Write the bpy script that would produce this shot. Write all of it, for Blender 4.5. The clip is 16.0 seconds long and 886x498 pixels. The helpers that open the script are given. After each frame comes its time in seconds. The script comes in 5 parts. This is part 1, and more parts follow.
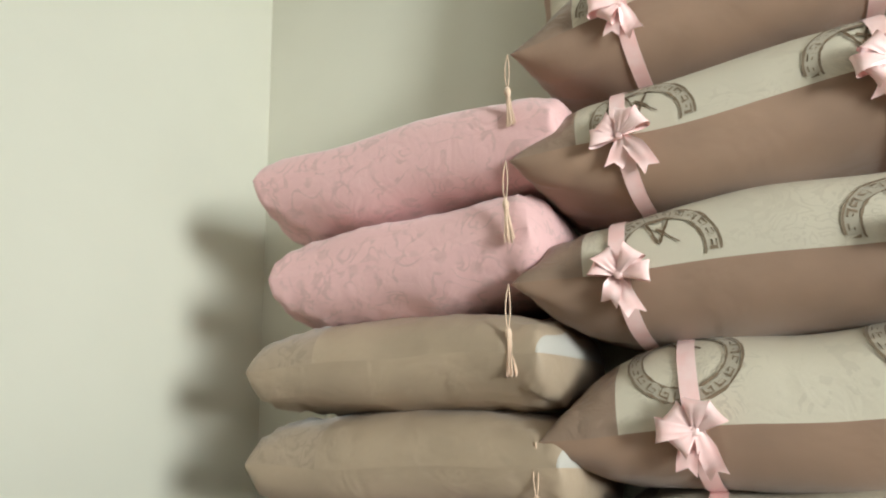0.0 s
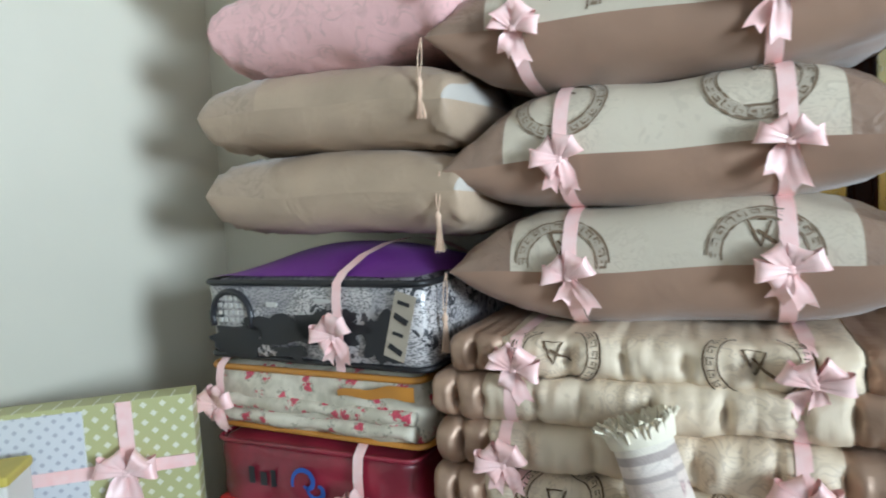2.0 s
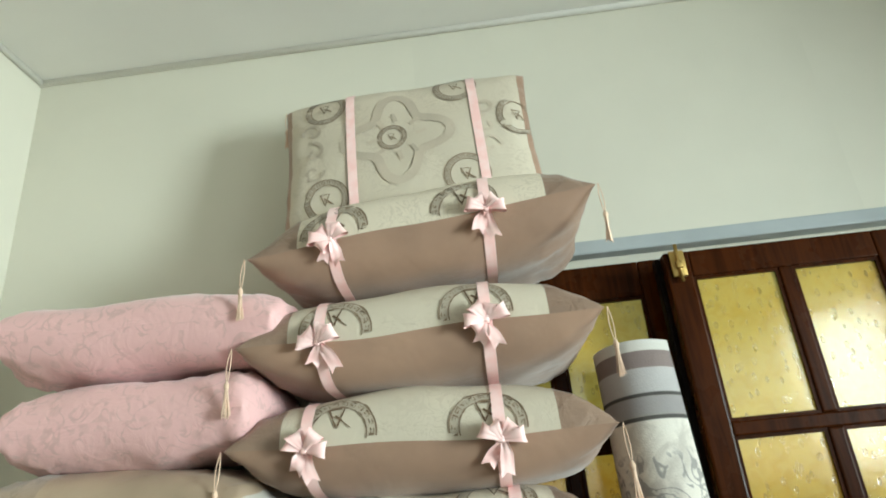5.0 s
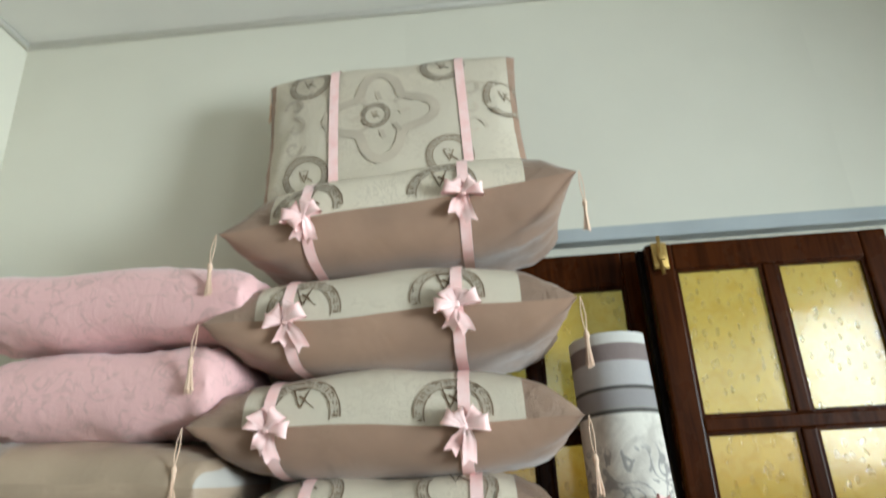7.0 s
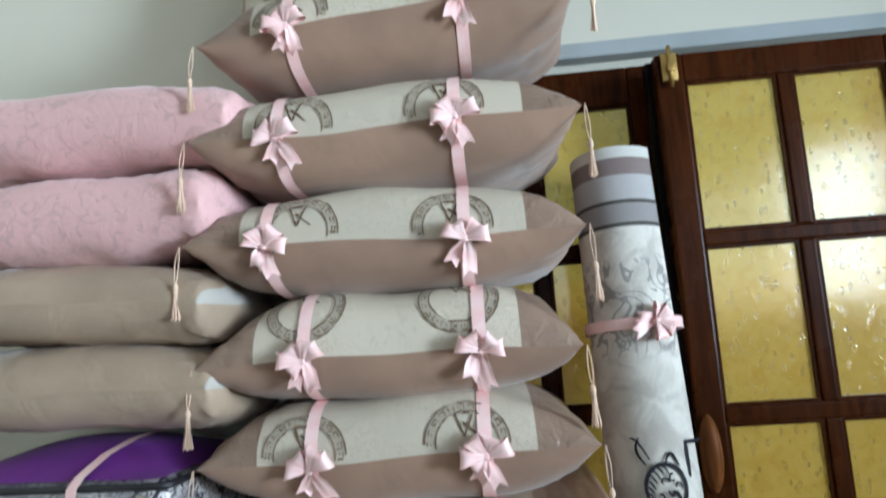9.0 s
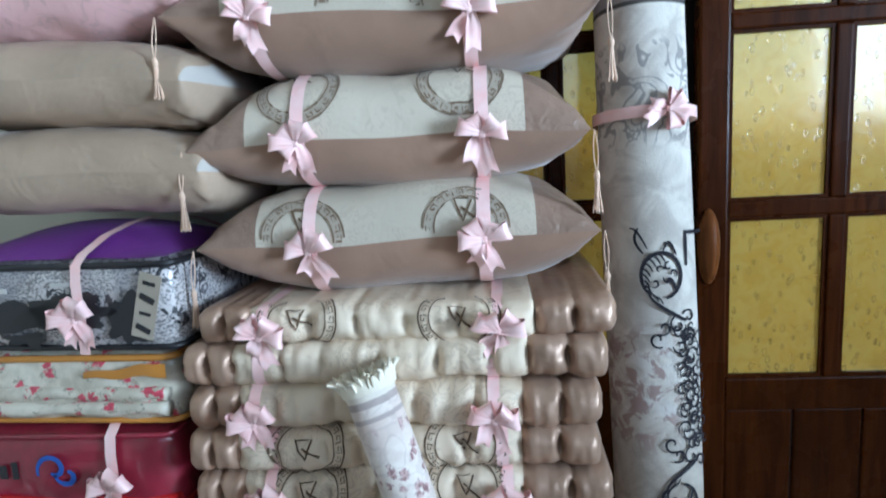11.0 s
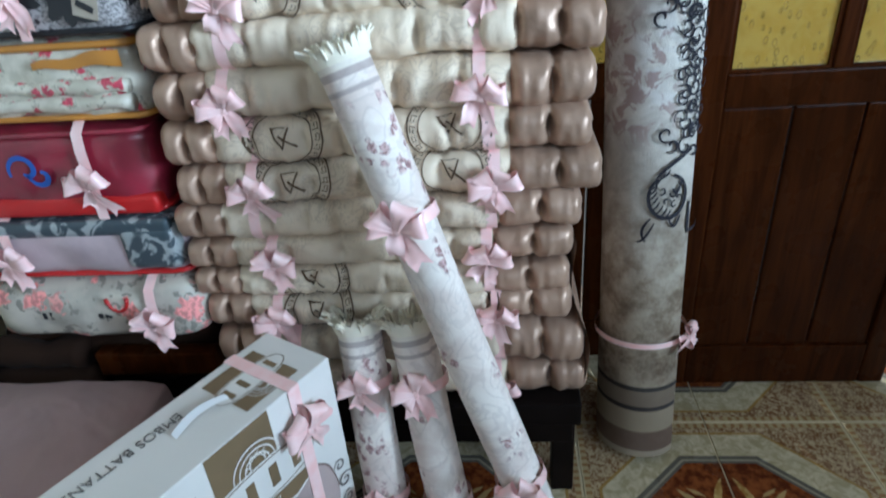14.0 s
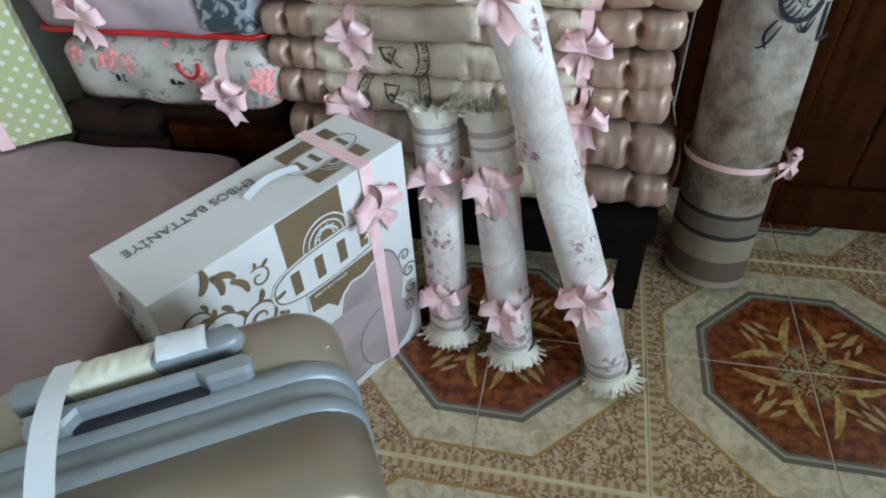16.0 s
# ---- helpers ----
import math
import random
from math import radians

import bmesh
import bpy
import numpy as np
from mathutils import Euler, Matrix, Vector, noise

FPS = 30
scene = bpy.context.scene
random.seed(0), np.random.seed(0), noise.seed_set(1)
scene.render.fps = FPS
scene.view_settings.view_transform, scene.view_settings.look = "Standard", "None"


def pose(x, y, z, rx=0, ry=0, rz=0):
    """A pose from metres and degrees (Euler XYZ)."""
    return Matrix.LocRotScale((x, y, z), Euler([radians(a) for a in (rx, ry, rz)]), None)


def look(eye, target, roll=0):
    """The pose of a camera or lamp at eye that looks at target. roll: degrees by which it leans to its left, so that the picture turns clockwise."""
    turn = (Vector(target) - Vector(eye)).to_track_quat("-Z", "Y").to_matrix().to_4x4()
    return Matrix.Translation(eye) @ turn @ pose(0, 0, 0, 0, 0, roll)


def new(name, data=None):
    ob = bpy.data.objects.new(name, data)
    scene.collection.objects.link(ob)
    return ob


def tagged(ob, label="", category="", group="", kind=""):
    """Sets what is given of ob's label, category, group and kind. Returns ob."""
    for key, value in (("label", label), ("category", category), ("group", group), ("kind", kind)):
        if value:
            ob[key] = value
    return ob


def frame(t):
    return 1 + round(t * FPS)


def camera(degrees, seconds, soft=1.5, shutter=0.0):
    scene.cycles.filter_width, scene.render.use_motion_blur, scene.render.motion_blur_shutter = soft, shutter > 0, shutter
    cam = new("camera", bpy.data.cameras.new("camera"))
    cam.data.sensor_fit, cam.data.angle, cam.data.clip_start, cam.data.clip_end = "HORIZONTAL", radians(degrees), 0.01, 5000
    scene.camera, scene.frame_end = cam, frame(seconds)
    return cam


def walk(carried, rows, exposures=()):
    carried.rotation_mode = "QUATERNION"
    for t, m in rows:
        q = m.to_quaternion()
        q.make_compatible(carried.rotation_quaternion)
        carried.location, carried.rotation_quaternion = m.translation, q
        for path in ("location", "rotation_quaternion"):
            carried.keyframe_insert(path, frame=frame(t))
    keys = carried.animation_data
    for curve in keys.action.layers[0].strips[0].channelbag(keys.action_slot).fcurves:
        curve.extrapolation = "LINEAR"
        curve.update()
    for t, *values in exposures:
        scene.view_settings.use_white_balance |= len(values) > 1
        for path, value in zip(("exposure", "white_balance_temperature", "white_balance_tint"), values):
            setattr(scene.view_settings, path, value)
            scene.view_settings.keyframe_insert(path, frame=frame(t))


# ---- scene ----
cam = camera(71.0, 16.0, 1.9, 0.5)
PATH = [
    (0, (-0.037, 0.045, 1.454), (-0.872, 1.764, 2.043), -3.2),
    (0.5, (-0.001, 0.005, 1.441), (-0.925, 1.718, 1.903), -1.6),
    (1, (0.052, -0.053, 1.421), (-0.873, 1.71, 1.611), -1.5),
    (1.5, (0.106, -0.063, 1.397), (-0.831, 1.704, 1.383), -1.6),
    (2, (0.118, -0.079, 1.387), (-0.701, 1.739, 1.24), -3.5),
    (2.5, (0.133, -0.141, 1.388), (-0.472, 1.764, 1.321), -4.0),
    (3, (0.176, -0.182, 1.449), (-0.161, 1.79, 1.448), -4.3),
    (3.5, (0.225, -0.226, 1.502), (-0.017, 1.749, 1.7), -5.6),
    (4, (0.211, -0.269, 1.497), (0.049, 1.667, 1.974), -6.3),
    (4.5, (0.186, -0.295, 1.543), (0.109, 1.583, 2.225), -6.2),
    (4.7, (0.187, -0.312, 1.553), (0.098, 1.543, 2.295), -6.0),
    (6.8, (0.256, -0.29, 1.563), (0.129, 1.553, 2.328), -3.3),
    (7, (0.256, -0.283, 1.564), (0.131, 1.587, 2.262), -2.9),
    (7.5, (0.247, -0.259, 1.555), (0.112, 1.647, 2.145), -3.0),
    (8, (0.236, -0.246, 1.544), (0.104, 1.686, 2.044), -3.1),
    (8.5, (0.236, -0.229, 1.52), (0.092, 1.732, 1.886), -3.6),
    (9, (0.241, -0.215, 1.493), (0.096, 1.764, 1.745), -4.0),
    (9.5, (0.237, -0.199, 1.46), (0.045, 1.792, 1.502), -4.1),
    (9.7, (0.241, -0.196, 1.475), (0.046, 1.794, 1.446), -3.5),
    (11.8, (0.234, -0.152, 1.363), (0.041, 1.775, 0.865), -3.5),
    (12, (0.231, -0.152, 1.348), (0.023, 1.758, 0.79), -4.2),
    (12.5, (0.236, -0.147, 1.316), (0.006, 1.713, 0.62), -4.4),
    (13, (0.246, -0.146, 1.288), (0.044, 1.683, 0.504), -4.5),
    (13.5, (0.245, -0.147, 1.258), (0.044, 1.64, 0.383), -4.9),
    (14, (0.246, -0.144, 1.231), (0.049, 1.596, 0.265), -4.8),
    (14.5, (0.24, -0.14, 1.189), (-0.01, 1.506, 0.081), -4.7),
    (15, (0.224, -0.134, 1.151), (-0.082, 1.406, -0.088), -4.2),
    (15.5, (0.213, -0.134, 1.127), (-0.117, 1.328, -0.197), -3.7),
    (16, (0.205, -0.152, 1.117), (-0.157, 1.272, -0.239), -3.8),
]
walk(cam, [(t, look(eye, target, roll)) for t, eye, target, roll in PATH],
     [(0, -0.48, 6800, 7), (1.2, -0.54, 5900, 7), (2.2, -0.40, 5800, 7), (3, -0.30, 6800, 5), (4.5, -0.36, 6600, -2), (7, -0.5, 6250, 5), (9, -0.5, 5600, 6), (9.5, -0.5, 5300, 7), (12.5, -0.36, 5100, 6), (14, -0.34, 5100, 5), (15, -0.2, 5200, 5), (16, -0.16, 5300, 6)])
# ---- world, sun and large lights ----
world = bpy.data.worlds.new("world")
scene.world = world
world.use_nodes = True
sky = world.node_tree.nodes.new("ShaderNodeTexSky")
sky.sky_type, sky.sun_disc, sky.sun_elevation, sky.sun_rotation = "NISHITA", False, radians(62), radians(0)
back = world.node_tree.nodes["Background"]
back.inputs["Strength"].default_value = 0.12
world.node_tree.links.new(sky.outputs[0], back.inputs["Color"])
sun = new("sun", bpy.data.lights.new("sun", "SUN"))
sun.data.energy, sun.data.angle, sun.data.color = 2.5, radians(0.5), (1.0, 0.95, 0.87)
sun.matrix_world = look((0, 0, 5), (0.6, -2.2, 0))
WIN = dict(x=3.4, y0=-1.3, y1=-0.4, z0=1.15, z1=2.35)
WIN_FAR = dict(y0=-3.3, y1=-2.35, z0=1.5, z1=2.8)
lamp = new("window_light", bpy.data.lights.new("window_light", "AREA"))
lamp.data.shape, lamp.data.size, lamp.data.size_y = "RECTANGLE", 0.86, 1.16
lamp.data.energy, lamp.data.color, lamp.data.spread = 44.0, (0.88, 0.98, 1.02), radians(70)
lamp.matrix_world = look((3.42, -0.85, 1.75), (-0.05, 0.7, 2.0))
third = new("far_window_light", bpy.data.lights.new("far_window_light", "AREA"))
third.data.shape, third.data.size, third.data.size_y = "RECTANGLE", 0.93, 1.28
third.data.energy, third.data.color, third.data.spread = 26.0, (0.88, 0.98, 1.03), radians(140)
third.matrix_world = look((3.42, -2.825, 2.15), (0.8, 0.6, 1.0))


second = new("south_window_light", bpy.data.lights.new("south_window_light", "AREA"))
second.data.shape, second.data.size, second.data.size_y = "RECTANGLE", 3.2, 1.16
second.data.energy, second.data.color, second.data.spread = 7.0, (0.94, 0.98, 1.0), radians(120)
second.matrix_world = look((1.62, -3.42, 2.05), (0.5, 1.0, 1.3))


# ---- materials ----
class Net:
    """A node tree written as sums."""

    def __init__(self, name):
        self.mat = bpy.data.materials.new(name)
        self.mat.use_nodes = True
        self.tree = self.mat.node_tree
        self.bsdf = self.tree.nodes["Principled BSDF"]

    def put(self, socket, value):
        if isinstance(value, bpy.types.NodeSocket):
            self.tree.links.new(value, socket)
        else:
            socket.default_value = value

    def node(self, kind, out=0, **ins):
        n = self.tree.nodes.new(kind)
        for k, v in ins.items():
            self.put(n.inputs[k.replace("_", " ")], v)
        return n.outputs[out]

    def m(self, op, a, b=0.0, c=0.0):
        n = self.tree.nodes.new("ShaderNodeMath")
        n.operation = op
        for i, v in enumerate((a, b, c)):
            self.put(n.inputs[i], v)
        return n.outputs[0]

    def coords(self, shift=True):
        co = self.node("ShaderNodeTexCoord", 3)
        if not shift:
            return co
        n = self.tree.nodes.new("ShaderNodeVectorMath")
        n.operation = "ADD"
        self.put(n.inputs[0], co)
        r = self.m("MULTIPLY", self.node("ShaderNodeObjectInfo", 5), 7.0)
        self.put(n.inputs[1], self.node("ShaderNodeCombineXYZ", X=r, Y=r, Z=r))
        return n.outputs[0]

    def noise(self, co, scale, detail=3.0, rough=0.5, distort=0.0):
        return self.node("ShaderNodeTexNoise", 0, Vector=co, Scale=scale, Detail=detail, Roughness=rough, Distortion=distort)

    def mix(self, f, a, b):
        n = self.tree.nodes.new("ShaderNodeMix")
        n.data_type = "RGBA"
        self.put(n.inputs[0], f)
        for i, v in ((6, a), (7, b)):
            self.put(n.inputs[i], v if isinstance(v, bpy.types.NodeSocket) else (*v, 1.0))
        return n.outputs[2]

    def step(self, v, lo, hi):
        n = self.tree.nodes.new("ShaderNodeMapRange")
        n.interpolation_type = "SMOOTHSTEP"
        self.put(n.inputs[0], v)
        n.inputs[1].default_value, n.inputs[2].default_value = lo, hi
        return n.outputs[0]

    def done(self, colour, rough=0.7, metal=0.0, height=None, strength=0.3, dist=0.002, **more):
        if isinstance(colour, tuple):
            colour = (*colour, 1.0)
        self.put(self.bsdf.inputs["Base Color"], colour)
        self.put(self.bsdf.inputs["Roughness"], rough)
        self.put(self.bsdf.inputs["Metallic"], metal)
        if height is not None:
            b = self.tree.nodes.new("ShaderNodeBump")
            b.inputs["Strength"].default_value, b.inputs["Distance"].default_value = strength, dist
            self.put(b.inputs["Height"], height)
            self.tree.links.new(b.outputs[0], self.bsdf.inputs["Normal"])
        for k, v in more.items():
            self.put(self.bsdf.inputs[k.replace("_", " ")], v)
        return self.mat


def tone(c, k):
    return tuple(min(1.0, v * k) for v in c)


def cloth(name, c, rough=0.85, var=0.18, sheen=0.04, weave=900, wrinkle=14, crease=0.004, metal=0.0, aniso=0.0):
    n = Net(name)
    co = n.coords()
    big = n.noise(co, 5, 4)
    fine = n.noise(co, weave, 2)
    col = n.mix(n.step(big, 0.3, 0.7), tone(c, 1 - var), tone(c, 1 + var))
    col = n.mix(n.m("MULTIPLY", fine, 0.35), col, tone(c, 0.75))
    h = n.m("ADD", n.m("MULTIPLY", n.noise(co, wrinkle, 3, 0.55, 0.6), 1.0), n.m("MULTIPLY", fine, 0.06))
    return n.done(col, rough, metal, h, 0.5, crease, Sheen_Weight=sheen, Anisotropic=aniso, Specular_IOR_Level=0.5 if max(c) > 0.2 else 0.1)


def plain(name, c, rough=0.5, var=0.1, scale=6, metal=0.0, bump=0.1, bscale=60, **more):
    n = Net(name)
    co = n.coords()
    col = n.mix(n.step(n.noise(co, scale, 5), 0.3, 0.7), tone(c, 1 - var), tone(c, 1 + var))
    fine = n.noise(co, bscale, 4)
    r = n.m("ADD", rough - 0.06, n.m("MULTIPLY", fine, 0.12))
    return n.done(col, r, metal, fine, bump, 0.002, **more)


def damask(name, ground, figure, amount=0.55):
    """Ivory satin jacquard: fine scroll lines and leaf patches, faintly darker and shinier than the ground."""
    n = Net(name)
    co = n.coords()
    warp = n.noise(co, 17, 2.0, 0.5, 2.4)
    lines = n.m("ABSOLUTE", n.m("SUBTRACT", n.m("FRACT", n.m("MULTIPLY", warp, 6.0)), 0.5))
    f = n.m("MULTIPLY", n.step(lines, 0.30, 0.42), n.step(n.noise(co, 7, 2), 0.44, 0.54))
    leaf = n.m("MULTIPLY", n.step(n.noise(co, 26, 2, 0.5, 1.6), 0.56, 0.62), n.step(n.noise(co, 5, 2), 0.50, 0.60))
    f = n.m("MULTIPLY", n.m("MINIMUM", n.m("ADD", f, n.m("MULTIPLY", leaf, 0.6)), 1.0), amount)
    fine = n.noise(co, 700, 2)
    shade = n.m("ADD", n.m("MULTIPLY", n.step(n.noise(co, 3.5, 3), 0.3, 0.7), 0.5), n.m("MULTIPLY", n.node("ShaderNodeObjectInfo", 5), 0.5))
    col = n.mix(shade, tone(ground, 0.87), tone(ground, 1.08))
    col = n.mix(f, col, figure)
    col = n.mix(n.m("MULTIPLY", fine, 0.25), col, tone(ground, 0.7))
    h = n.m("ADD", n.noise(co, 18, 3, 0.55, 0.7), n.m("ADD", n.m("MULTIPLY", fine, 0.05), n.m("MULTIPLY", f, 0.15)))
    return n.done(col, n.m("SUBTRACT", 0.6, n.m("MULTIPLY", f, 0.15)), 0.0, h, 0.5, 0.005, Sheen_Weight=0.03)


def vines(name, ground, line, scale=11, width=0.035):
    n = Net(name)
    co = n.coords()
    w = n.noise(co, scale, 1.5, 0.5, 1.2)
    d = n.m("ABSOLUTE", n.m("SUBTRACT", w, 0.5))
    l = n.m("SUBTRACT", 1.0, n.step(d, width * 0.35, width))
    blot = n.step(n.node("ShaderNodeTexVoronoi", 0, Vector=co, Scale=13.0), 0.2, 0.12)
    f = n.m("MULTIPLY", n.m("MINIMUM", n.m("ADD", n.m("MULTIPLY", l, n.step(n.noise(co, 30, 2), 0.35, 0.6)), n.m("MULTIPLY", blot, 0.6)), 1.0), 0.45)
    fine = n.noise(co, 800, 2)
    col = n.mix(n.m("MULTIPLY", fine, 0.3), n.mix(f, ground, line), tone(ground, 0.75))
    h = n.m("ADD", n.noise(co, 15, 3, 0.5, 1.4), n.m("MULTIPLY", fine, 0.05))
    return n.done(col, 0.75, 0.0, h, 0.5, 0.007, Sheen_Weight=0.3)


def flowers(name, ground, bloom, leaf, scale=14, rough=0.7, size=0.28, coat=0.0, bscale=20, sparse=0.48):
    n = Net(name)
    co = n.coords()
    vor = n.tree.nodes.new("ShaderNodeTexVoronoi")
    n.put(vor.inputs["Vector"], co)
    vor.inputs["Scale"].default_value = scale
    jag = n.m("MULTIPLY", n.m("SUBTRACT", n.noise(co, scale * 4, 3), 0.5), 1.1)
    d = n.m("ADD", vor.outputs["Distance"], jag)
    pick = n.node("ShaderNodeSeparateColor", 0, Color=vor.outputs["Color"])
    on = n.m("MULTIPLY", n.step(pick, 0.3, 0.35), n.step(n.noise(co, scale * 0.45, 1), sparse, sparse + 0.08))
    f = n.m("MULTIPLY", n.m("SUBTRACT", 1.0, n.step(d, size * 0.8, size)), on)
    ring = n.m("MULTIPLY", n.m("MULTIPLY", n.step(d, size, size * 1.1), n.m("SUBTRACT", 1.0, n.step(d, size * 1.5, size * 1.7))), n.step(n.noise(co, scale * 3.3, 2), 0.5, 0.56))
    col = n.mix(n.m("MULTIPLY", n.step(n.noise(co, scale * 0.8, 4), 0.38, 0.62), 0.55), ground, tone(leaf, 1.3))
    col = n.mix(n.m("MULTIPLY", ring, n.m("MULTIPLY", on, 0.8)), col, leaf)
    col = n.mix(f, col, n.mix(n.step(n.noise(co, scale * 7, 2), 0.4, 0.6), bloom, tone(bloom, 1.6)))
    return n.done(col, rough, 0.0, n.noise(co, bscale, 3), 0.5, 0.004, Coat_Weight=coat, Coat_Roughness=0.12)


def runner_mat(name, length):
    """Pale rose-grey woven runner with scrolls, sprigs of roses and taupe end stripes; local z runs along the roll."""
    n = Net(name)
    co = n.coords()
    z = n.node("ShaderNodeSeparateXYZ", 2, Vector=n.coords(False))
    cloud = n.noise(co, 9, 5, 0.6, 0.8)
    col = n.mix(n.step(cloud, 0.36, 0.64), (0.76, 0.645, 0.575), (0.92, 0.835, 0.755))
    scroll = n.m("ABSOLUTE", n.m("SUBTRACT", n.noise(co, 17, 1.5, 0.5, 1.6), 0.5))
    col = n.mix(n.m("MULTIPLY", n.m("SUBTRACT", 1.0, n.step(scroll, 0.015, 0.06)), 0.22), col, (0.40, 0.33, 0.30))
    vor = n.tree.nodes.new("ShaderNodeTexVoronoi")
    n.put(vor.inputs["Vector"], co)
    vor.inputs["Scale"].default_value = 46.0
    d = n.m("ADD", vor.outputs["Distance"], n.m("MULTIPLY", n.m("SUBTRACT", n.noise(co, 130, 3), 0.5), 0.9))
    patch = n.step(n.noise(co, 12.0, 1), 0.54, 0.60)
    rose = n.m("MULTIPLY", n.m("SUBTRACT", 1.0, n.step(d, 0.30, 0.48)), patch)
    tint = n.mix(n.step(n.noise(co, 160, 2), 0.4, 0.6), (0.22, 0.09, 0.095), (0.58, 0.37, 0.35))
    col = n.mix(n.m("MULTIPLY", rose, 0.9), col, tint)
    for a, b, c in ((0.0, 0.022, (0.86, 0.79, 0.66)), (0.022, 0.034, (0.34, 0.27, 0.25)), (0.05, 0.058, (0.38, 0.31, 0.29))):
        for lo, hi in ((a, b), (length - b, length - a)):
            f = n.m("MULTIPLY", n.step(z, lo - 0.001, lo + 0.001), n.m("SUBTRACT", 1.0, n.step(z, hi - 0.001, hi + 0.001)))
            col = n.mix(n.m("MULTIPLY", f, 0.7), col, c)
    fuzz = n.noise(co, 420, 3)
    col = n.mix(n.m("MULTIPLY", fuzz, 0.16), col, (0.40, 0.34, 0.31))
    return n.done(col, 0.92, 0.0, fuzz, 0.4, 0.002, Sheen_Weight=0.05)


def satin_ribbon():
    n = Net("pink_satin")
    co = n.coords()
    fine = n.noise(co, 500, 2)
    col = n.mix(n.step(n.noise(co, 30, 3), 0.3, 0.7), (0.97, 0.605, 0.575), (1.0, 0.715, 0.69))
    h = n.m("ADD", n.noise(co, 55, 2), n.m("MULTIPLY", fine, 0.1))
    return n.done(col, 0.34, 0.0, h, 0.35, 0.0015, Coat_Weight=0.25, Coat_Roughness=0.18, Sheen_Weight=0.05)


PINK_RIBBON = satin_ribbon()
TAUPE = cloth("taupe_velvet", (0.332, 0.201, 0.133), 0.75, 0.16, 0.35, 900, 7, 0.012)
TAUPE_SATIN = cloth("taupe_satin", (0.30, 0.20, 0.145), 0.3, 0.12, 0.05, 900, 22, 0.02)
BRONZE_SATIN = cloth("bronze_satin", (0.45, 0.30, 0.212), 0.4, 0.16, 0.0, 600, 30, 0.005, 0.3)
IVORY = damask("ivory_damask", (0.655, 0.575, 0.455), (0.50, 0.425, 0.33), 0.5)
CREAM = damask("cream_damask", (0.79, 0.655, 0.49), (0.54, 0.425, 0.31), 0.6)
FADED = cloth("faded_print", (0.52, 0.44, 0.345), 0.6, 0.15, 0.1)
EMBLEM = cloth("brown_print", (0.15, 0.10, 0.062), 0.6, 0.15, 0.1)
BAND = cloth("taupe_band_print", (0.46, 0.395, 0.31), 0.6, 0.12, 0.1)
EMBLEM_PALE = cloth("pale_brown_print", (0.22, 0.155, 0.10), 0.6, 0.15, 0.1)
TASSEL = cloth("peach_thread", (0.78, 0.55, 0.40), 0.7, 0.1, 0.2, 900, 60)
PINK_CLOTH = vines("pink_jacquard", (0.82, 0.49, 0.48), (0.50, 0.31, 0.28), 20, 0.055)
TAN_CLOTH = cloth("tan_satin", (0.465, 0.345, 0.243), 0.5, 0.12, 0.08, 900, 8, 0.02)
TAN_LACE = vines("tan_lace", (0.42, 0.31, 0.22), (0.25, 0.19, 0.13), 26, 0.06)
WHITE_CLOTH = cloth("white_inner_pillow", (0.52, 0.48, 0.43), 0.8, 0.06)
WALL = plain("wall_paint", (0.68, 0.65, 0.55), 0.75, 0.035, 1.5, 0.0, 0.08, 30)
CEIL = plain("ceiling_paint", (0.78, 0.76, 0.71), 0.85, 0.03, 1.5)
GREY_PAINT = plain("grey_paint", (0.36, 0.39, 0.40), 0.5, 0.08, 5)
GROUT = plain("grout", (0.70, 0.58, 0.36), 0.9, 0.2, 12)
BLACK_WOOD = plain("black_wood", (0.009, 0.006, 0.005), 0.5, 0.3, 8, Specular_IOR_Level=0.06)
PURPLE = cloth("purple_fabric", (0.155, 0.013, 0.26), 0.5, 0.12, 0.05)
BLACK_TRIM = plain("black_piping", (0.015, 0.015, 0.018), 0.4, 0.2)
ORANGE_TRIM = plain("orange_piping", (0.55, 0.24, 0.04), 0.4, 0.15)
RED_TRIM = plain("red_plastic", (0.48, 0.015, 0.015), 0.35, 0.12)
CRIMSON = plain("crimson_blanket", (0.24, 0.012, 0.032), 0.5, 0.35, 9, 0.0, 0.6, 12, Coat_Weight=0.8, Coat_Roughness=0.08)
ROSE_GREY = plain("rose_grey_blanket", (0.50, 0.39, 0.40), 0.6, 0.2, 9, 0.0, 0.6, 12, Coat_Weight=0.7, Coat_Roughness=0.1)
MAUVE = cloth("mauve_sheet", (0.42, 0.285, 0.275), 0.7, 0.12, 0.1, 700, 4.5, 0.07)
BROWN_CLOTH = cloth("brown_blanket", (0.026, 0.013, 0.008), 0.9, 0.25, 0.02)
FLORAL = flowers("floral_blanket", (0.72, 0.66, 0.54), (0.42, 0.05, 0.08), (0.30, 0.27, 0.19), 30, 0.35, 0.36, 0.6, 20, 0.30)
ROSE_PRINT = flowers("rose_print_blanket", (0.60, 0.54, 0.45), (0.62, 0.24, 0.22), (0.20, 0.18, 0.15), 15, 0.5, 0.44, 0.5, 14, 0.15)
FRINGE = cloth("cream_fringe", (0.92, 0.84, 0.68), 0.9, 0.1)
CARD = plain("white_card", (0.78, 0.75, 0.70), 0.45, 0.03, 4)
GOLD_INK = plain("bronze_ink", (0.20, 0.14, 0.075), 0.4, 0.12)
